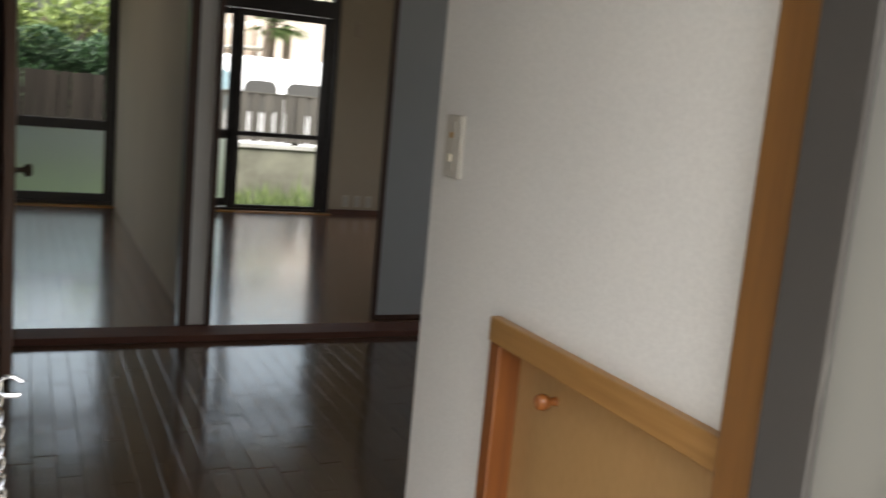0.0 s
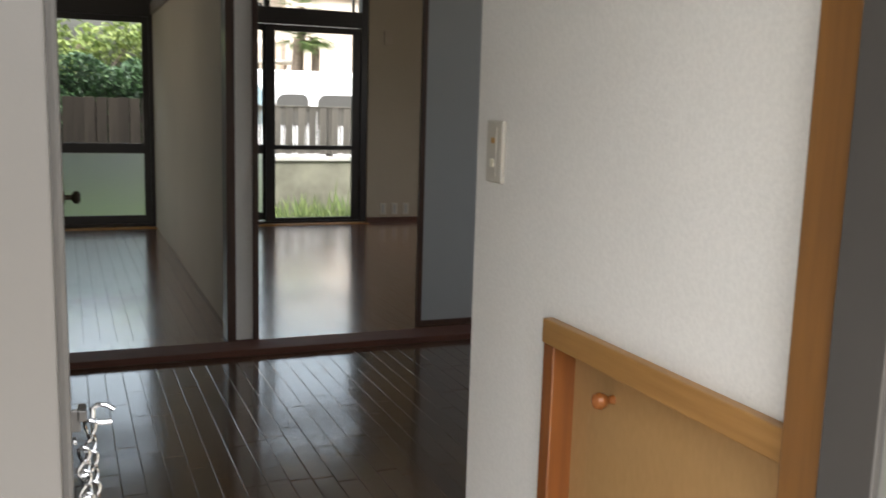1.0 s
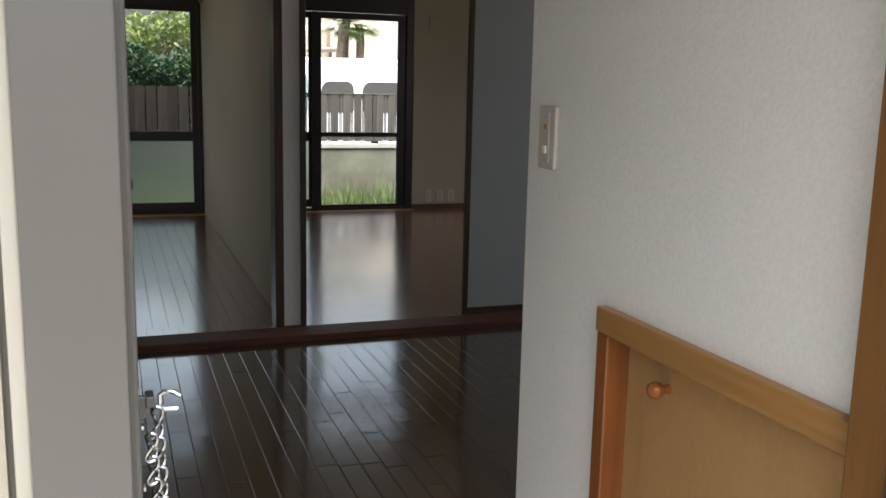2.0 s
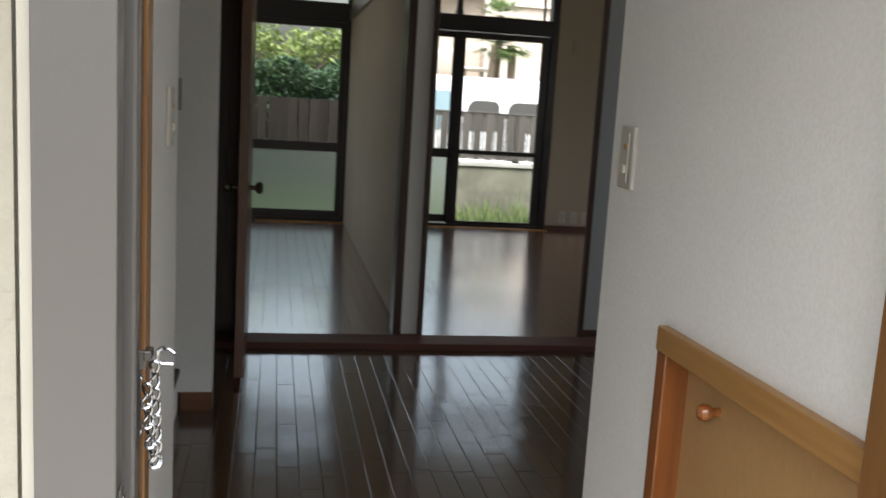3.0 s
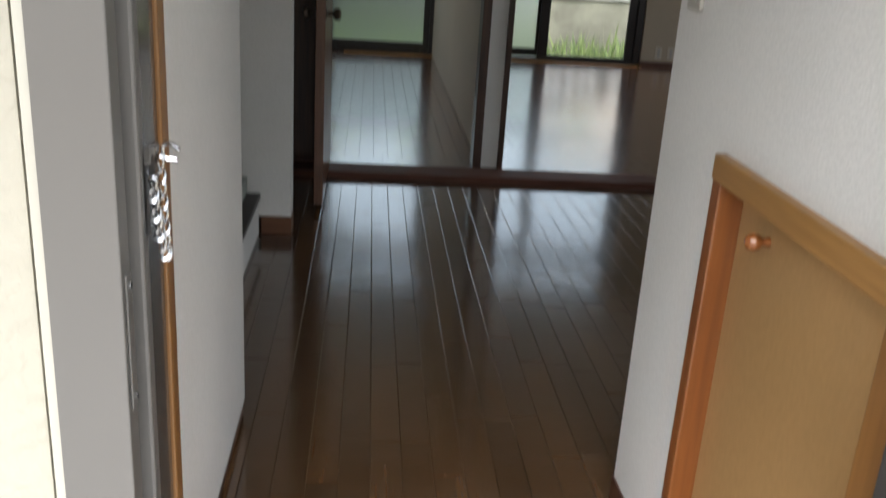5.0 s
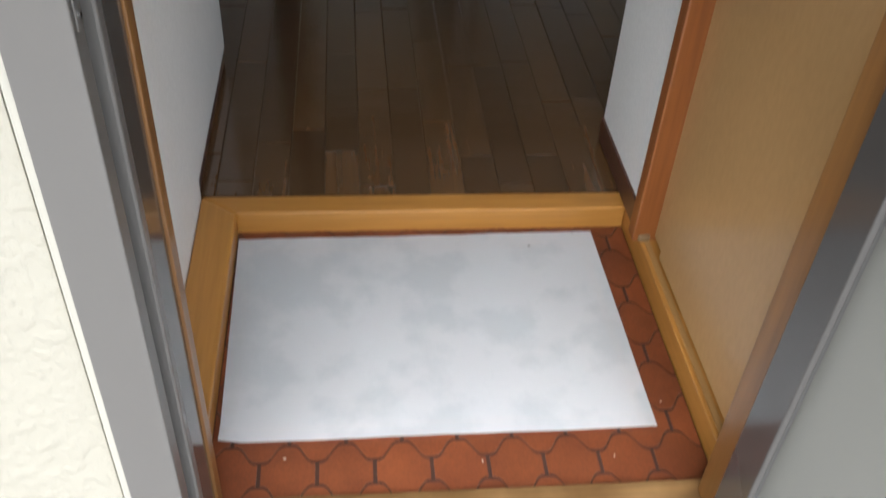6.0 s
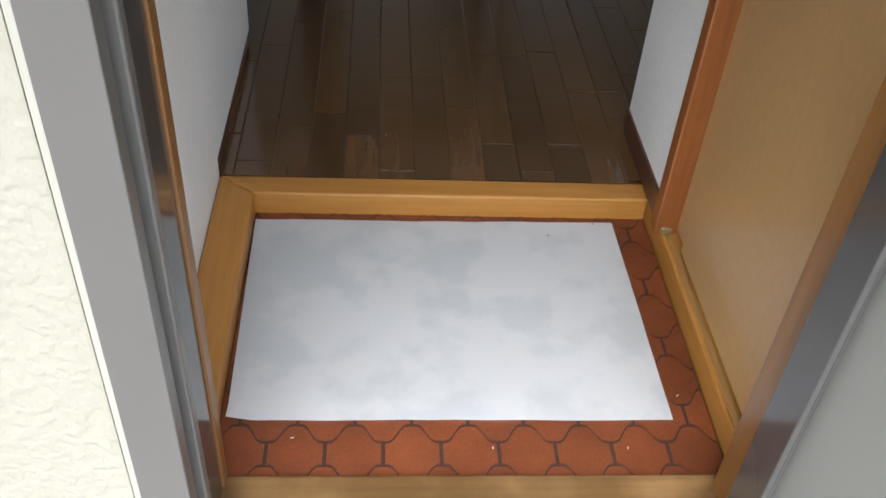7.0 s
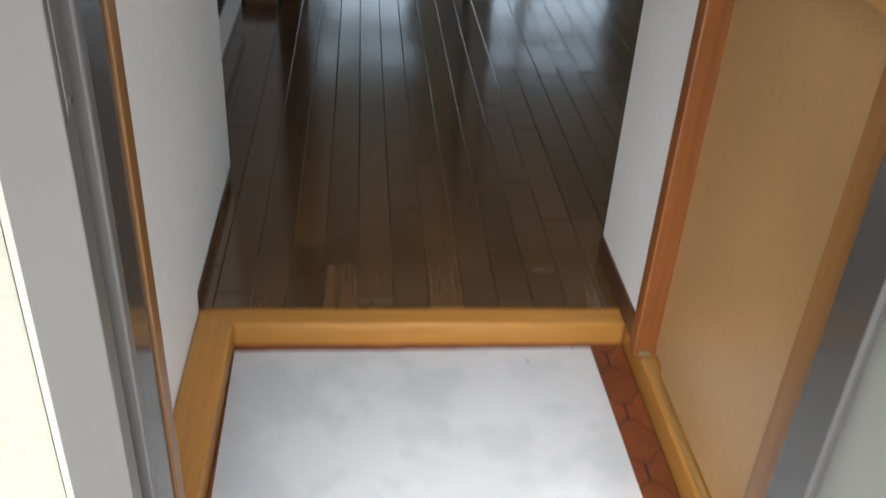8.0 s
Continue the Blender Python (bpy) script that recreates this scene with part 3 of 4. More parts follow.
for k in range(16):
    a = 2 * math.pi * k / 16
    ring.append((0.0040 * math.cos(a), 0.0014 * math.sin(2 * a), 0.0066 * math.sin(a)))
tube(link, ring, 0.0013, 6, True)
link_mesh = mesh_of("link", link, CHROME, True)
count = 8
for k in range(count * 2):
    side, j = divmod(k, count)
    f = j / (count - 1)
    if side == 0:
        p = (0.0135 + 0.003 * f, -0.004, -0.012 - 0.078 * f)
    else:
        p = (0.009 + 0.006 * f * f, -0.012 + 0.006 * f, -0.028 - 0.061 * f)
    ob = new("link", link_mesh)
    ob.parent = guard
    ob.matrix_local = pose(*p, 8, 14, 42 if k % 2 else -38)
part("screw", cylinder(bmesh.new(), (0.003, -0.004, -0.02), (0.0045, -0.004, -0.02), 0.0028), CHROME, guard)
part("screw", cylinder(bmesh.new(), (0.003, -0.004, -0.065), (0.0045, -0.004, -0.065), 0.0028), CHROME, guard)

# keeper plate on the left jamb lower down
kp = thing("strike_plate", "narrow steel strike plate on the door frame", "strike plate", (0.032, -0.838, 0.903))
part("plate", boxes((0.0, 0.002, -0.008, 0.008, -0.06, 0.06), bevel=0.001), STEEL, kp)
for z in (-0.05, 0.05):
    part("screw", cylinder(bmesh.new(), (0.002, 0, z), (0.0035, 0, z), 0.003), CHROME, kp)

# sheet of paper on the entrance floor
bm = bmesh.new()
corners = [Vector((0.012, -0.547, 0)), Vector((0.748, -0.544, 0)), Vector((0.742, -0.021, 0)), Vector((0.003, -0.029, 0))]
NU, NV = 36, 26
grid = []
for j in range(NV + 1):
    row = []
    for i in range(NU + 1):
        u, v = i / NU, j / NV
        p = corners[0].lerp(corners[1], u).lerp(corners[3].lerp(corners[2], u), v)
        h = 0.0045 + 0.0022 * noise.noise((p.x * 6, p.y * 6, 1.3)) + 0.0012 * noise.noise((p.x * 17, p.y * 14, 4.0))
        h += 0.010 * max(0, 1 - math.hypot(u / 0.05, v / 0.07)) ** 1.0
        row.append(bm.verts.new((p.x, p.y, GENKAN + 0.0035 + max(0.002, h))))
    grid.append(row)
for j in range(NV):
    for i in range(NU):
        bm.faces.new((grid[j][i], grid[j][i + 1], grid[j + 1][i + 1], grid[j + 1][i]))
bmesh.ops.solidify(bm, geom=bm.faces[:], thickness=-0.0004)
solid("paper_sheet", bm, PAPER, "large white paper sheet lying on terracotta tiles", "paper", smooth=True)

# crumbs of dirt
rnd = random.Random(4)
for x, y, mat in ((0.769, -0.49, SPECK), (0.66, -0.60, SPECK), (0.12, -0.58, SPECK), (0.60, -0.07, CRUMB), (0.70, -0.03, CRUMB), (0.44, -0.60, SPECK)):
    bm = bmesh.new()
    bmesh.ops.create_icosphere(bm, subdivisions=1, radius=0.0026, matrix=pose(x, y, GENKAN + (0.0065 if y < -0.45 else 0.0115), 0, 0, rnd.uniform(0, 180)) @ Matrix.Diagonal((1.3, rnd.uniform(0.4, 0.8), 0.5, 1)))
    solid("crumb", bm, mat, "tiny crumb of dirt on the entrance floor", "dirt", "crumbs on the floor")

# ---------- kitchen side ----------
stair = thing("stair_foot", "low stair foot with white riser and dark tread", "stairs", (-0.21, 1.45, 0), kind=S)
part("riser", boxes((-0.03, 0.0, -0.75, 0.625, 0.0, 0.15), bevel=0.003), WALLPAPER, stair)
part("tread", boxes((-0.30, 0.008, -0.75, 0.625, 0.15, 0.175), bevel=0.004), plain("black_brown_tread", (0.03, 0.024, 0.02), 0.5), stair, "black-brown tread")
part("riser", boxes((-0.06, -0.045, -0.75, 0.625, 0.175, 0.235), bevel=0.004), plain("grey_green_board", (0.3, 0.32, 0.28), 0.6), stair, "grey-green second riser")
part("tread", boxes((-0.30, -0.04, -0.75, 0.60, 0.235, 0.25), bevel=0.004), plain("grey_green_tread", (0.26, 0.28, 0.24), 0.6), stair)

dl = thing("door_2", "brown veneered room door standing open into the kitchen", "door", (0.012, 3.185, 0.0), kind=S)
part("leaf", boxes((-0.018, 0.018, -0.775, 0.0, ROOM + 0.004, 1.93), bevel=0.002), DOORWOOD, dl)
part("edge", boxes((-0.020, 0.020, -0.785, -0.775, ROOM + 0.004, 1.93), bevel=0.002), DOORWOOD, dl)
kn = part("door_knob", lathe([(0.026, 0), (0.026, 0.004), (0.010, 0.008), (0.010, 0.03), (0.024, 0.04), (0.026, 0.055), (0.016, 0.064)]), BRASS_DARK, dl, "dark bronze knob", True)
kn.matrix_local = pose(0.018, -0.725, 0.86, 0, 90, 0)
kn = part("door_knob", lathe([(0.026, 0), (0.026, 0.004), (0.010, 0.008), (0.010, 0.03), (0.024, 0.04), (0.026, 0.055), (0.016, 0.064)]), BRASS_DARK, dl, "dark bronze knob", True)
kn.matrix_local = pose(-0.018, -0.725, 0.86, 0, -90, 0)

fs = thing("sliding_panel_door", "bluish-white sliding door with dark wooden frame", "sliding door", (2.29, 3.247, ROOM))
part("panel", boxes((-0.425, 0.425, -0.008, 0.008, 0.03, 1.875)), FUSUMA, fs)
for name, r in (("stile", (-0.452, -0.425, -0.014, 0.014, 0.003, 1.90)), ("stile", (0.425, 0.452, -0.014, 0.014, 0.003, 1.90)), ("rail", (-0.425, 0.425, -0.013, 0.013, 0.003, 0.03)), ("rail", (-0.425, 0.425, -0.013, 0.013, 1.875, 1.90))):
    part(name, boxes(r, bevel=0.002), DARK_Z, fs)

for x in (3.099, 3.225, 3.35):
    o = thing("wall_socket", "beige wall socket low on the window wall", "socket", (x, WIN - 0.06, 0.167), "sockets on the window wall")
    part("plate", boxes((-0.035, 0.035, -0.008, 0, -0.06, 0.06), bevel=0.003), plain("beige_plate", (0.45, 0.4, 0.32), 0.4, 0.02), o)
    part("insert", boxes((-0.013, 0.013, -0.0105, -0.008, -0.045, 0.045), bevel=0.001), PLATE_GREY, o)
o = thing("wall_vent", "small beige vent plate high on the window wall", "vent", (3.12, WIN - 0.06, 1.91))
part("plate", boxes((-0.04, 0.04, -0.012, 0, -0.07, 0.07), bevel=0.004), plain("beige_vent", (0.34, 0.28, 0.21), 0.5, 0.02), o)

# ---------- garden and street ----------
# dark boards, darkened further for the shade under the hedge
BOARD = wood("shaded_fence_board", (0.010, 0.0085, 0.007), (0.026, 0.022, 0.018), 2, 0.8, "object", 0.0, 20)
BOARD.node_tree.nodes["Principled BSDF"].inputs["Specular IOR Level"].default_value = 0.15
PICKET = wood("weathered_picket", (0.045, 0.042, 0.037), (0.085, 0.079, 0.069), 2, 0.8, "object", 0.0, 20)
FENCE_Y = 11.4


def fence(name, label, x0, x1, pitch, width, z0, z1, y, rails, mat):
    f = thing(name, label, "fence", ((x0 + x1) / 2, y, GROUND))
    half = (x1 - x0) / 2
    n = int((x1 - x0) / pitch)
    me = mesh_of("board", boxes((-width / 2, width / 2, -0.01, 0.01, z0 - GROUND, z1 - GROUND), bevel=0.003), mat)
    for k in range(n):
        ob = new("board", me)
        ob.parent = f
        ob.matrix_local = pose(-half + (k + 0.5) * pitch, 0.0, 0.004 * math.sin(k * 2.3), 0, 0.3 * math.sin(k * 1.7), 0)
    for z in rails:
        part("rail", boxes((-half, half, 0.012, 0.05, z - GROUND - 0.04, z - GROUND + 0.04)), mat, f)
    for k in range(int((x1 - x0) / 1.8) + 1):
        x = -half + min(x1 - x0 - 0.05, k * 1.8 + 0.05)
        part("post", boxes((x - 0.045, x + 0.045, 0.05, 0.14, 0.0, z1 - GROUND - 0.04)), mat, f)
    return f


fence("board_fence", "tall weathered dark board fence, hedge shade in its colour", -3.2, 1.6, 0.14, 0.132, -0.45, 1.225, FENCE_Y, (0.2, 0.95), BOARD)
pick = fence("picket_fence", "weathered grey picket fence on a low concrete wall", 1.75, 7.2, 0.165, 0.108, 0.50, 1.17, FENCE_Y, (0.56, 1.14), PICKET)
bar_mesh = mesh_of("slat", boxes((-0.007, 0.007, -0.008, 0.008, 0.50 - GROUND, 1.165 - GROUND), bevel=0.002), PICKET)
for k in range(32):
    for dx in (0.0722, 0.0928):
        slat = new("slat", bar_mesh)
        slat.parent = pick
        slat.matrix_local = pose(-2.725 + (k + 0.5) * 0.165 + dx, 0.0, 0.0)
part("top_rail", boxes((-2.725, 2.725, -0.016, 0.014, 1.165 - GROUND, 1.18 - GROUND), bevel=0.002), PICKET, pick)
low = thing("low_wall", "low concrete garden wall with pale coping", "garden wall", (4.5, FENCE_Y + 0.02, GROUND))
part("block_wall", boxes((-2.8, 2.8, -0.06, 0.06, 0.0, 0.905)), plain("stained_concrete", (0.13, 0.125, 0.095), 0.9, 0.3, 3, 0.4, 60), low)
part("coping", boxes((-2.82, 2.82, -0.09, 0.09, 0.905, 0.97), bevel=0.01), plain("pale_coping", (0.3, 0.29, 0.265), 0.8, 0.1, 4, 0.3, 80), low, "pale concrete coping")
solid("road", boxes((-40, 60, 12.6, 20.0, GROUND, GROUND + 0.02)), plain("asphalt", (0.06, 0.06, 0.062), 0.85, 0.2, 4, 0.4, 150), "asphalt street beyond the garden", "road", kind=S)


def foliage_material(name, low, high, trans=0.25):
    m = material(name, high, 0.55)
    n, l = m.node_tree.nodes, m.node_tree.links
    src = n.new("ShaderNodeNewGeometry").outputs["Random Per Island"]
    tint(m, src, low, high, start=0.0, end=1.0)
    b = n["Principled BSDF"]
    tr = n.new("ShaderNodeBsdfTranslucent")
    mix = n.new("ShaderNodeMixShader")
    mix.inputs[0].default_value = trans
    l.new(b.inputs["Base Color"].links[0].from_socket, tr.inputs[0])
    out = n["Material Output"]
    l.new(b.outputs[0], mix.inputs[1])
    l.new(tr.outputs[0], mix.inputs[2])
    l.new(mix.outputs[0], out.inputs[0])
    return m


HEDGE = foliage_material("hedge_leaf", (0.012, 0.032, 0.014), (0.05, 0.105, 0.035))
BRIGHT = foliage_material("young_leaf", (0.08, 0.125, 0.03), (0.22, 0.27, 0.07), 0.35)
GRASSLEAF = foliage_material("grass_blade", (0.08, 0.12, 0.04), (0.2, 0.25, 0.09), 0.3)
PALMLEAF = foliage_material("palm_leaf", (0.08, 0.13, 0.05), (0.2, 0.26, 0.09), 0.3)
BARK = plain("rough_bark", (0.13, 0.1, 0.075), 0.9, 0.3, 12, 0.5, 60)


def leaf_cloud(points, size, rnd, ratio=0.5):
    """Small folded leaves at the given points, turned at random."""
    verts, faces = [], []
    for p in points:
        s = size * rnd.uniform(0.6, 1.3)
        q = Euler((rnd.uniform(-1.1, 1.1), rnd.uniform(-1.1, 1.1), rnd.uniform(0, 6.28))).to_matrix()
        k = len(verts)
        for c in ((-s, 0, 0), (0, -s * ratio, s * 0.12), (s, 0, -s * 0.1), (0, s * ratio, s * 0.12)):
            verts.append(tuple(Vector(p) + q @ Vector(c)))
        faces.append((k, k + 1, k + 2, k + 3))
    return verts, faces


def cloud_mesh(name, points, size, mat, rnd, ratio=0.5):
    me = bpy.data.meshes.new(name)
    v, f = leaf_cloud(points, size, rnd, ratio)
    me.from_pydata(v, [], f)
    me.materials.append(mat)
    return me


rnd = random.Random(11)
# clipped hedge behind the board fence
pts = []
for _ in range(26000):
    x, z = rnd.uniform(-3.4, 1.7), rnd.uniform(0.6, 2.1)
    bulge = 0.25 * noise.noise((x * 1.6, z * 1.6, 0))
    if z > 1.75 + 0.35 * noise.noise((x * 2.2, 3.0, 0)):
        continue
    pts.append((x, FENCE_Y + 0.45 - bulge + rnd.random() ** 2 * 0.5, z))
hedge = thing("hedge", "dense dark green leafy hedge behind the fence", "hedge", (-0.8, FENCE_Y + 0.7, GROUND), kind="stuff")
h = new("leaves", cloud_mesh("leaves", [(x + 0.8, y - FENCE_Y - 0.7, z - GROUND) for x, y, z in pts], 0.042, HEDGE, rnd))
h.parent = hedge
# solid box in the leaves, coloured dark as the shaded inside of the hedge
part("shade_core", boxes((-2.4, 2.3, 0.05, 0.35, 0.0, 2.0)), plain("dark_hedge_core", (0.02, 0.025, 0.012), 0.9, 0.3, 8, 0.5, 40), hedge)


def tree(name, label, at, height, crowns, leaves, size, mat, seed):
    """A tapered trunk with limbs, and a crown of clumps of small leaves."""
    rn = random.Random(seed)
    t = thing(name, label, "tree", at)
    bm = bmesh.new()
    tube(bm, [(0, 0, 0), (0.05, 0.02, height * 0.3), (0.0, 0.04, height * 0.6), (0.04, 0, height * 0.85)], 0.07, 8)
    for cx, cy, cz, r in crowns:
        cylinder(bm, (0.02, 0.02, height * 0.5), (cx, cy, cz), 0.035, 0.01, 6)
    part("trunk", bm, BARK, t)
    pts = []
    for cx, cy, cz, r in crowns:
        for _ in range(leaves):
            d = Vector((rn.gauss(0, 1), rn.gauss(0, 1), rn.gauss(0, 0.8)))
            p = d.normalized() * r * rn.random() ** 0.4
            if noise.noise((p.x * 2.5 + cx * 3, p.y * 2.5, p.z * 2.5 + cz)) < -0.12:
                continue
            pts.append((cx + p.x, cy + p.y, cz + p.z))
    c = new("crown", cloud_mesh("crown", pts, size, mat, rn))
    c.parent = t
    return t


tree("garden_tree", "bright yellow-green young tree behind the hedge", (0.3, 14.0, GROUND), 3.0,
     [(-1.6, 0, 2.55, 0.7), (-0.7, 0.2, 2.75, 0.6), (0.1, 0.1, 2.4, 0.55), (0.8, 0, 2.65, 0.55), (-2.4, 0, 2.7, 0.7), (1.3, 0.2, 2.3, 0.5), (-0.1, 0.5, 2.0, 0.6)], 900, 0.06, BRIGHT, 3)
tree("garden_tree", "dark-leaved tree with branches over the window", (-1.4, 9.9, GROUND), 3.0,
     [(0.5, 0, 3.05, 0.5), (1.1, 0.1, 3.2, 0.42), (1.55, 0.0, 3.35, 0.3), (0.0, 0, 3.2, 0.6), (0.7, -0.2, 3.6, 0.5), (-0.5, 0.2, 3.4, 0.6)], 260, 0.075, HEDGE, 5)

# grass and weeds under the window
verts, faces = [], []
for _ in range(9000):
    x, y = rnd.uniform(-3.0, 6.0), rnd.uniform(7.9, FENCE_Y - 0.1)
    hgt = rnd.uniform(0.12, 0.34) * (0.8 + 0.7 * max(0, y - 10.3)) * (1.0 + 0.9 * max(0, noise.noise((x * 1.5, y * 1.5, 7))))
    a, lean, w = rnd.uniform(0, 6.28), rnd.uniform(0.05, 0.18), rnd.uniform(0.008, 0.018)
    dx, dy = math.cos(a), math.sin(a)
    k = len(verts)
    verts += [(x - dy * w, y + dx * w, GROUND), (x + dy * w, y - dx * w, GROUND), (x + dx * lean * 0.4 + dy * w * 0.7, y + dy * lean * 0.4 - dx * w * 0.7, GROUND + hgt * 0.6), (x + dx * lean, y + dy * lean, GROUND + hgt)]
    faces += [(k, k + 1, k + 2), (k, k + 2, k + 3)]
gm = bpy.data.meshes.new("grass")
gm.from_pydata(verts, [], faces)
gm.materials.append(GRASSLEAF)
tagged(new("grass", gm), "bright green unmown garden grass and weeds", "grass", kind="stuff")
solid("lawn", boxes((-4.2, 7.2, WIN + 0.11, FENCE_Y - 0.08, GROUND, GROUND + 0.01)), plain("mossy_soil", (0.1, 0.14, 0.045), 0.9, 0.3, 5, 0.4, 60), "green mossy lawn in front of the windows", "lawn", kind=S)

# white van in the street
van = thing("van", "white van parked behind the picket fence", "van", (5.0, 15.4, GROUND))
VW = plain("white_car_paint", (0.8, 0.8, 0.8), 0.25, 0.01)
# tinted panes, base lightened for the sky they mirror
TINT = material("tinted_glass_with_sky", (0.07, 0.068, 0.064), 0.2)
# opaque panes; the daylight behind them is put into the pale base
WSG = material("pale_windscreen", (0.22, 0.3, 0.33), 0.08)
bm = bmesh.new()
sec = [(-3.2, 0.45), (-3.2, 0.95), (-3.1, 1.25), (-2.9, 1.5), (-2.6, 2.1), (-2.38, 2.26), (2.3, 2.28), (2.42, 2.15), (2.45, 0.45)]
va = [bm.verts.new((x, -0.82, z)) for x, z in sec]
vb = [bm.verts.new((x, 0.82, z)) for x, z in sec]
bm.faces.new(va)
bm.faces.new(list(reversed(vb)))
for k in range(len(sec)):
    bm.faces.new((va[k], vb[k], vb[(k + 1) % len(sec)], va[(k + 1) % len(sec)]))
bmesh.ops.recalc_face_normals(bm, faces=bm.faces[:])
bmesh.ops.bevel(bm, geom=bm.edges[:], offset=0.07, segments=3, affect="EDGES", profile=0.6)
part("body", bm, VW, van, smooth=True)


def side_window(x0, x1, slope, top=1.86):
    """A slightly proud pane with rounded corners."""
    b = bmesh.new()
    pts = []
    for cx, cz, r, a0 in ((x1 - 0.05, 1.37, 0.05, -90), (x1 - 0.13, top - 0.13, 0.13, 0), (x0 + slope + 0.16, top - 0.16, 0.16, 90), (x0 + 0.05, 1.37, 0.05, 180)):
        pts += [(cx + r * math.cos(radians(a0 + 18 * k)), cz + r * math.sin(radians(a0 + 18 * k))) for k in range(6)]
    lo = [b.verts.new((x, -0.835, z)) for x, z in pts]
    hi = [b.verts.new((x, -0.80, z)) for x, z in pts]
    b.faces.new(lo)
    for k in range(len(pts)):
        b.faces.new((lo[k], hi[k], hi[(k + 1) % len(pts)], lo[(k + 1) % len(pts)]))
    bmesh.ops.recalc_face_normals(b, faces=b.faces[:])
    return b


part("side_window", side_window(-1.62, -0.94, 0.10), TINT, van, "dark tinted window")
part("side_window", side_window(-0.78, 0.55, 0.0), TINT, van, "dark tinted window")
part("front_window", side_window(-2.62, -1.76, 0.22, 2.0), WSG, van, "opaque front window coloured pale as if seen through")
part("side_window", side_window(0.7, 2.1, 0.0), TINT, van, "dark tinted window")
ws = part("windscreen", boxes((-0.36, 0.36, -0.70, 0.70, -0.006, 0.006), bevel=0.004), WSG, van, "pale blue windscreen")
ws.matrix_local = pose(-2.76, 0, 1.80, 0, -63, 0)
part("door_mirror", boxes((-2.55, -2.42, -1.0, -0.84, 1.22, 1.5), bevel=0.03), BLACK, van)
part("headlight", boxes((-3.22, -3.12, -0.84, -0.55, 0.98, 1.16), bevel=0.03), material("headlight_glass", (0.6, 0.62, 0.62), 0.1), van)
part("bumper", boxes((-3.28, -3.08, -0.84, 0.84, 0.4, 0.68), bevel=0.05), plain("grey_bumper", (0.25, 0.25, 0.25), 0.5), van)
for x in (-2.4, 1.5):
    for y in (-0.74, 0.74):
        ty = part("wheel", cylinder(bmesh.new(), (x, y - 0.1, 0.32), (x, y + 0.1, 0.32), 0.32, segments=24), BLACK, van)
        part("rim", cylinder(bmesh.new(), (x, y - 0.115, 0.32), (x, y + 0.115, 0.32), 0.19, segments=16), CHROME, ty)

# house across the street
house = thing("house", "beige house with low gable roofs across the street", "house", (9.0, 30.0, GROUND))
HW = plain("beige_house_render", (0.5, 0.425, 0.36), 0.85, 0.06, 1.5, 0.2, 30)
RF = plain("blue_grey_roof", (0.16, 0.26, 0.33), 0.6, 0.15, 3, 0.3, 20)
EV = plain("pale_fascia_paint", (0.6, 0.57, 0.53), 0.7, 0.06, 3)
SOFFIT = plain("brown_soffit_board", (0.26, 0.21, 0.165), 0.7, 0.1, 3)


def slab(points, y0, y1):
    """A body with the given outline in x and z, reaching from y0 to y1."""
    b = bmesh.new()
    near = [b.verts.new((x - 9.0, y0, z - GROUND)) for x, z in points]
    back = [b.verts.new((x - 9.0, y1, z - GROUND)) for x, z in points]
    n = len(points)
    b.faces.new(near)
    b.faces.new(list(reversed(back)))
    for k in range(n):
        b.faces.new((near[k], back[k], back[(k + 1) % n], near[(k + 1) % n]))
    bmesh.ops.recalc_face_normals(b, faces=b.faces[:])
    return b


part("wing_wall", slab([(3.7, GROUND), (8.2, GROUND), (8.2, 5.66), (3.7, 4.155)], 0.0, 6.0), HW, house)
part("wing_roof", slab([(3.2, 3.98), (8.2, 5.65), (8.2, 5.78), (3.2, 4.11)], -0.65, 6.0), RF, house, "blue-grey low gable roof")
part("wing_fascia", slab([(3.2, 3.92), (8.2, 5.59), (8.2, 5.74), (3.2, 4.07)], -0.70, -0.651), EV, house)
part("main_wall", slab([(6.98, GROUND), (14.5, GROUND), (14.5, 6.6), (6.98, 6.6)], -0.6, 6.0), HW, house)
part("main_roof", slab([(6.6, 6.6), (14.9, 6.6), (10.8, 8.1)], -1.1, 6.4), RF, house)
part("gutter", slab([(6.9, 4.66), (14.5, 4.66), (14.5, 4.76), (6.9, 4.76)], -0.72, -0.601), EV, house, "pale gutter and eave board")
part("downpipe", slab([(7.02, GROUND), (7.09, GROUND), (7.09, 4.66), (7.02, 4.66)], -0.68, -0.602), EV, house)
part("porch_roof", slab([(3.9, 2.56), (6.55, 3.207), (6.55, 3.30), (3.9, 2.653)], -2.5, -0.6), SOFFIT, house, "brown porch roof with a pale fascia")
part("porch_fascia", slab([(3.9, 2.50), (6.55, 3.147), (6.55, 3.29), (3.9, 2.643)], -2.56, -2.501), EV, house)
for x0, x1, z0, z1, y in ((6.03, 6.32, 4.05, 4.42, -0.02), (4.6, 5.9, 0.6, 1.95, -0.02), (9.6, 11.2, 2.6, 3.9, -0.62)):
    wn = part("window", slab([(x0, z0), (x1, z0), (x1, z1), (x0, z1)], y - 0.03, y + 0.015), SASH, house)
    part("glazing", slab([(x0 + 0.05, z0 + 0.05), (x1 - 0.05, z0 + 0.05), (x1 - 0.05, z1 - 0.05), (x0 + 0.05, z1 - 0.05)], y - 0.045, y - 0.031), TINT, wn)
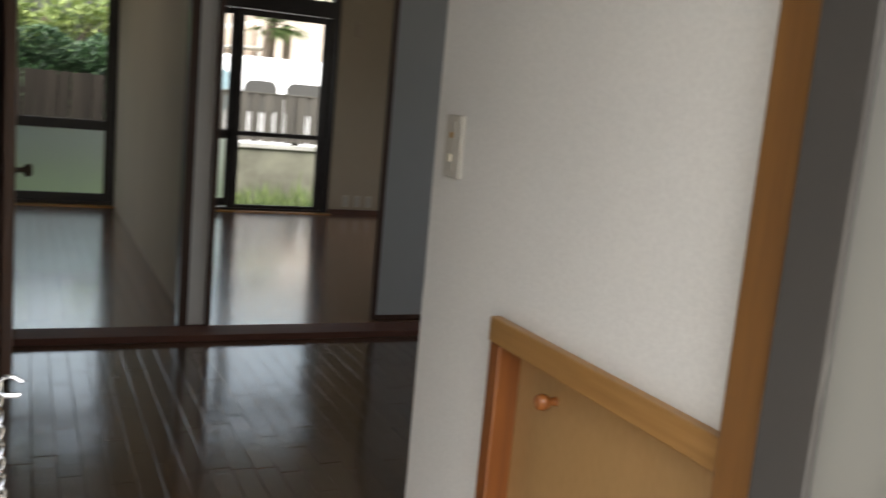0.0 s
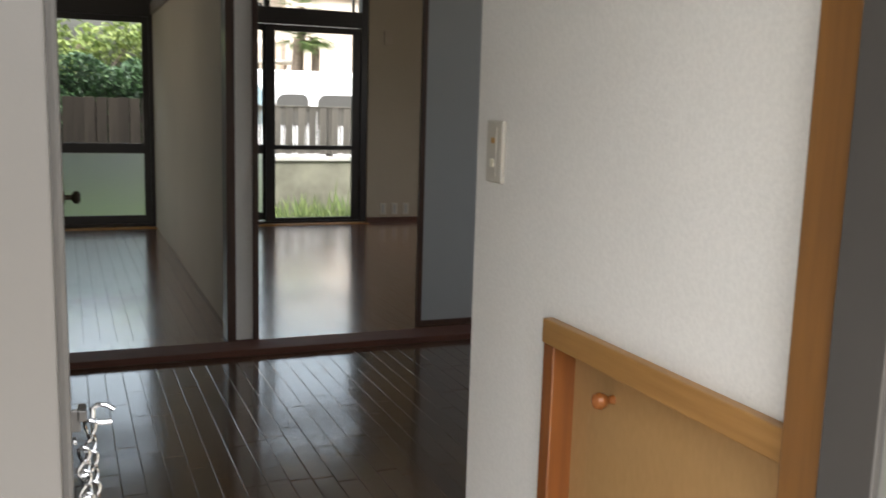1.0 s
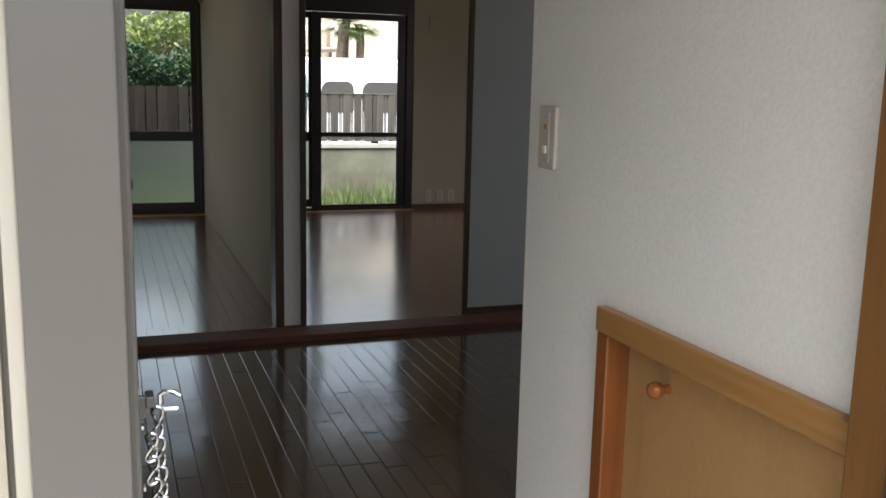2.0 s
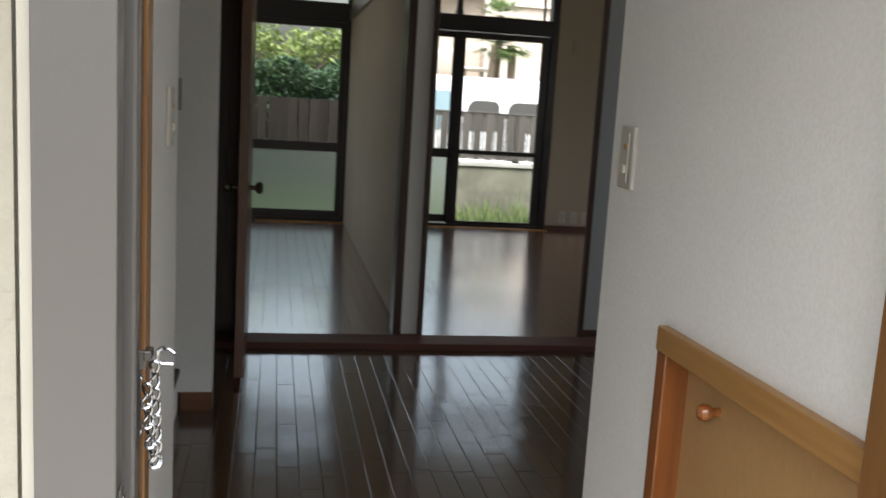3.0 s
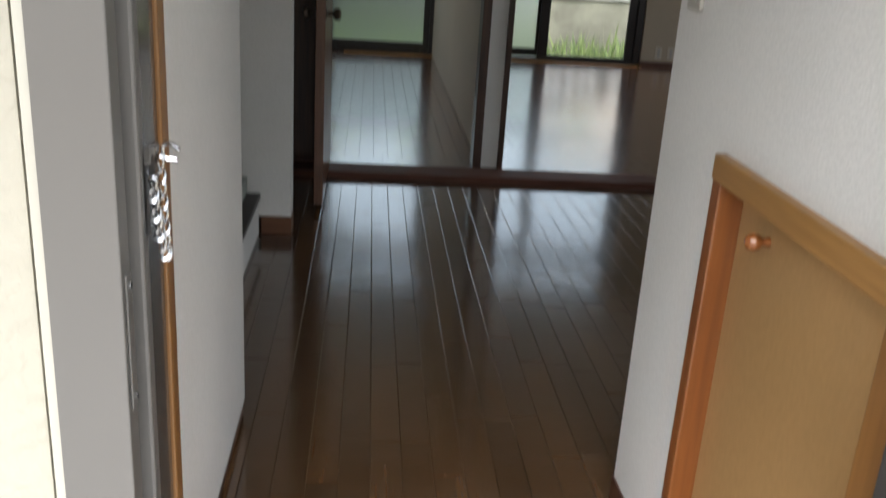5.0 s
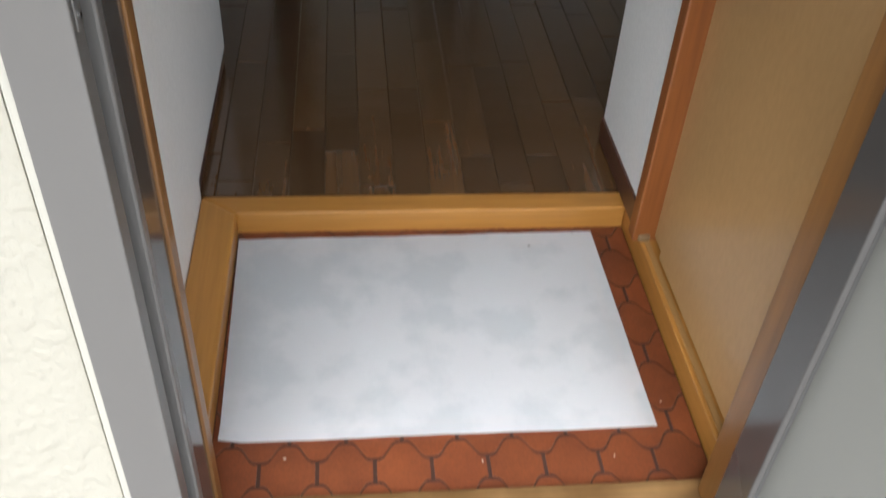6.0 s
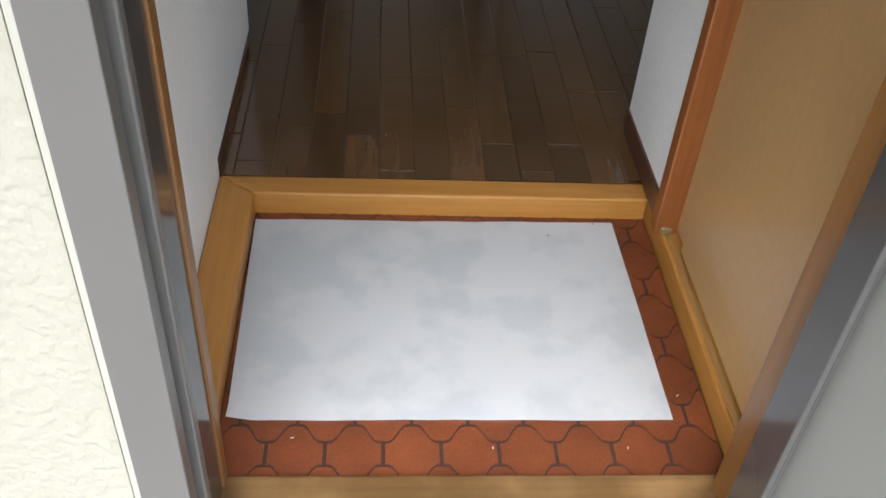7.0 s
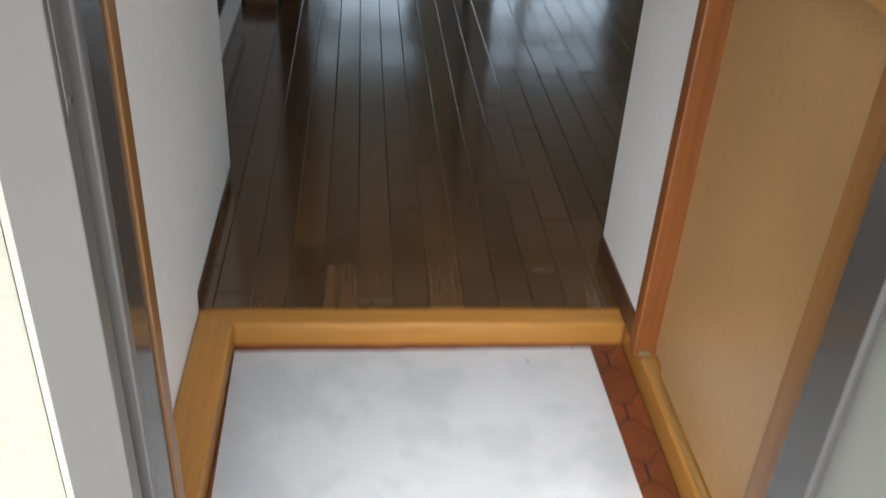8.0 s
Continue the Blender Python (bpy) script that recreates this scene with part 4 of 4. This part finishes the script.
cp = thing("carport_roof", "flat pale carport roof on slim posts", "carport", (6.0, 26.5, GROUND))
part("roof", boxes((-0.55, 0.5, -1.4, 0.4, 2.80, 2.88), bevel=0.02), EV, cp)
for x in (-0.45, 0.4):
    for y in (-1.2, 0.3):
        part("post", boxes((x - 0.04, x + 0.04, y - 0.04, y + 0.04, 0, 2.80)), SOFFIT, cp)


def palm(at, height, seed):
    """A fibrous trunk with fan leaves on stalks."""
    rn = random.Random(seed)
    t = thing("palm_tree", "fan palm with shaggy trunk by the street", "palm tree", at, "palm trees")
    bm = bmesh.new()
    tube(bm, [(0.04 * math.sin(k * 1.7 + seed), 0, height * k / 8) for k in range(9)], 0.12, 9)
    part("trunk", bm, BARK, t)
    v, f = [], []
    for _ in range(48):
        az, el = rn.uniform(0, 6.28), rn.uniform(-0.6, 1.2)
        d = Vector((math.cos(az) * math.cos(el), math.sin(az) * math.cos(el), math.sin(el)))
        base = Vector((0, 0, height)) + d * rn.uniform(0.22, 0.42)
        side = d.cross(Vector((0, 0, 1))).normalized()
        for s in range(-6, 7):
            a = s * 0.17
            e = (d * math.cos(a) + side * math.sin(a)) * rn.uniform(0.42, 0.6) + Vector((0, 0, -0.08))
            k = len(v)
            w = side * 0.018
            v += [tuple(base - w), tuple(base + w), tuple(base + e)]
            f.append((k, k + 1, k + 2))
    me = bpy.data.meshes.new("fronds")
    me.from_pydata(v, [], f)
    me.materials.append(PALMLEAF)
    c = new("fronds", me)
    c.parent = t


palm((6.08, 24.0, GROUND), 3.45, 1)
palm((6.27, 24.3, GROUND), 4.3, 2)
palm((6.62, 24.1, GROUND), 3.5, 3)

# ---------- floors, made of pieces ----------
def plank_rows(x0, x1, y0, y1, width, length, seed):
    rn = random.Random(seed)
    x = x0
    while x < x1 - 0.002:
        w = min(width, x1 - x)
        y = y0 - rn.uniform(0, length)
        while y < y1:
            l = length * rn.uniform(0.75, 1.25)
            a, b = max(y, y0), min(y + l, y1)
            if b - a > 0.01:
                yield x, x + w, a, b
            y += l
        x += width


def plank_mesh(w, l, h):
    """A board whose upper edges are eased."""
    g, e, c, d = 0.0005, 0.0007, 0.0018, 0.00040
    bm = bmesh.new()
    rows = []
    for inset, z in ((0, -0.004), (0, h - d), (c, h)):
        a, b = w / 2 - g - inset, l / 2 - e - inset
        rows.append([bm.verts.new((x, y, z)) for x, y in ((-a, -b), (a, -b), (a, b), (-a, b))])
    for r, t in zip(rows, rows[1:]):
        for k in range(4):
            bm.faces.new((r[k], r[(k + 1) % 4], t[(k + 1) % 4], t[k]))
    bm.faces.new(rows[-1])
    return bm


kitchen = solid("floor", boxes((-1.4, 0.818, 0.056, 3.0, -0.06, -0.004), (0.818, 4.1, 0.262, 3.0, -0.06, -0.004)), JOINT, "dark brown narrow wooden plank floor", "floor", kind=S)
shared = {}
tilt = random.Random(9)
rest = bmesh.new()
made = 0
for x0, x1, y0, y1 in plank_rows(-0.2, 4.1, 0.056, 3.0, 0.0755, 0.43, 21):
    if x0 > RIGHT - 0.005 and y1 < 0.27:
        continue
    if x0 > RIGHT - 0.005:
        y0 = max(y0, 0.262)
    if x1 < 1.75 and y0 < 2.95 and made < 300 and x0 > -0.21:
        key = (round(x1 - x0, 3), round(y1 - y0, 3))
        if key not in shared:
            shared[key] = mesh_of("plank", plank_mesh(x1 - x0, y1 - y0, 0.0), KITCHEN_FLOOR)
        ob = new("plank", shared[key])
        ob.parent = kitchen
        ob.matrix_local = pose((x0 + x1) / 2, (y0 + y1) / 2, -0.0004 * tilt.random(), tilt.gauss(0, 0.09), tilt.gauss(0, 0.3), 0)
        made += 1
    else:
        far = plank_mesh(x1 - x0, y1 - y0, 0.0)
        bmesh.ops.translate(far, verts=far.verts[:], vec=((x0 + x1) / 2, (y0 + y1) / 2, 0.0))
        me = bpy.data.meshes.new("far_board")
        far.to_mesh(me)
        far.free()
        rest.from_mesh(me)
        bpy.data.meshes.remove(me)
for x0, x1, y0, y1 in plank_rows(-1.4, -0.2, 0.622, 3.0, 0.0755, 0.43, 22):
    box(rest, x0 + 0.0012, x1 - 0.0012, y0 + 0.0012, y1 - 0.0012, -0.004, 0.0)
tagged(part("far_planks", rest, KITCHEN_FLOOR_FAR, kitchen), kind="stuff")

for label, x0, x1, seed in (("red-brown glossy plank floor of the back room", -1.4, 0.831, 31), ("red-brown glossy plank floor of the back room", 0.925, 4.1, 32)):
    a0, a1 = (-0.01, 0.785) if x0 < 0 else (0.946, 2.878)
    room = solid("floor_room", boxes((x0, x1, 3.333, WIN - 0.06, ROOM - 0.1, ROOM - 0.004), (a0, a1, 3.187, 3.333, ROOM - 0.011, ROOM - 0.004)), JOINT, label, "floor", kind=S)
    bm = bmesh.new()
    for a, b, c, d in plank_rows(x0, x1, 3.333, WIN - 0.06, 0.079, 0.9, seed):
        box(bm, a + 0.0008, b - 0.0008, c + 0.0008, d - 0.0008, ROOM - 0.004, ROOM)
    for a, b, c, d in plank_rows(a0, a1, 3.187, 3.333, 0.079, 0.9, seed):
        box(bm, a + 0.0008, b - 0.0008, c, d - 0.0008, ROOM - 0.004, ROOM)
    tagged(part("planks", bm, ROOM_FLOOR, room), kind="stuff")

# lantern-shaped terracotta tiles of the sunken entrance
entry = solid("floor_entrance", boxes((0.0, 0.816, -0.664, 0.0, GENKAN - 0.02, GENKAN + 0.001)), GROUT, "terracotta lantern tiles with dark joints", "floor", kind=S)
P, R, A, G = 0.0925, 0.079, 0.0195, 0.0066
X0, Y0 = 0.0335, -0.648


def wave(n, x):
    a = 2 * math.pi * ((x - X0) / P + n / 2 + 0.5)
    return Y0 + n * R + A * (math.cos(a) - 0.13 * math.cos(3 * a))


def tile_mesh(xc, n):
    """One tile between two waves, cut at the border."""
    xs = [xc - P / 2 + G / 2 + (P - G) * k / 14 for k in range(15)]
    xs = [min(0.814, max(0.002, x)) for x in xs]
    lo = [(x, max(-0.662, wave(n - 1, x) + G / 2)) for x in xs]
    hi = [(x, min(-0.002, wave(n, x) - G / 2)) for x in xs]
    if xs[-1] - xs[0] < 0.008 or max(h[1] - l[1] for h, l in zip(hi, lo)) < 0.006:
        return None
    b = bmesh.new()
    z0, z1 = GENKAN, GENKAN + 0.0035
    rows = [[b.verts.new((x, y, z)) for x, y in line] for line, z in ((lo, z0), (lo, z1), (hi, z1), (hi, z0))]
    for r, s in zip(rows, rows[1:]):
        for k in range(14):
            try:
                b.faces.new((r[k], r[k + 1], s[k + 1], s[k]))
            except ValueError:
                pass
    for k in (0, 14):
        b.faces.new([r[k] for r in rows])
    bmesh.ops.recalc_face_normals(b, faces=b.faces[:])
    return b


for n in range(0, 10):
    for k in range(-1, 11):
        xc = X0 + P * (k + (0.0 if n % 2 else 0.5)) 
        t = tile_mesh(xc, n)
        if t is not None:
            part("tile", t, TILE, entry)
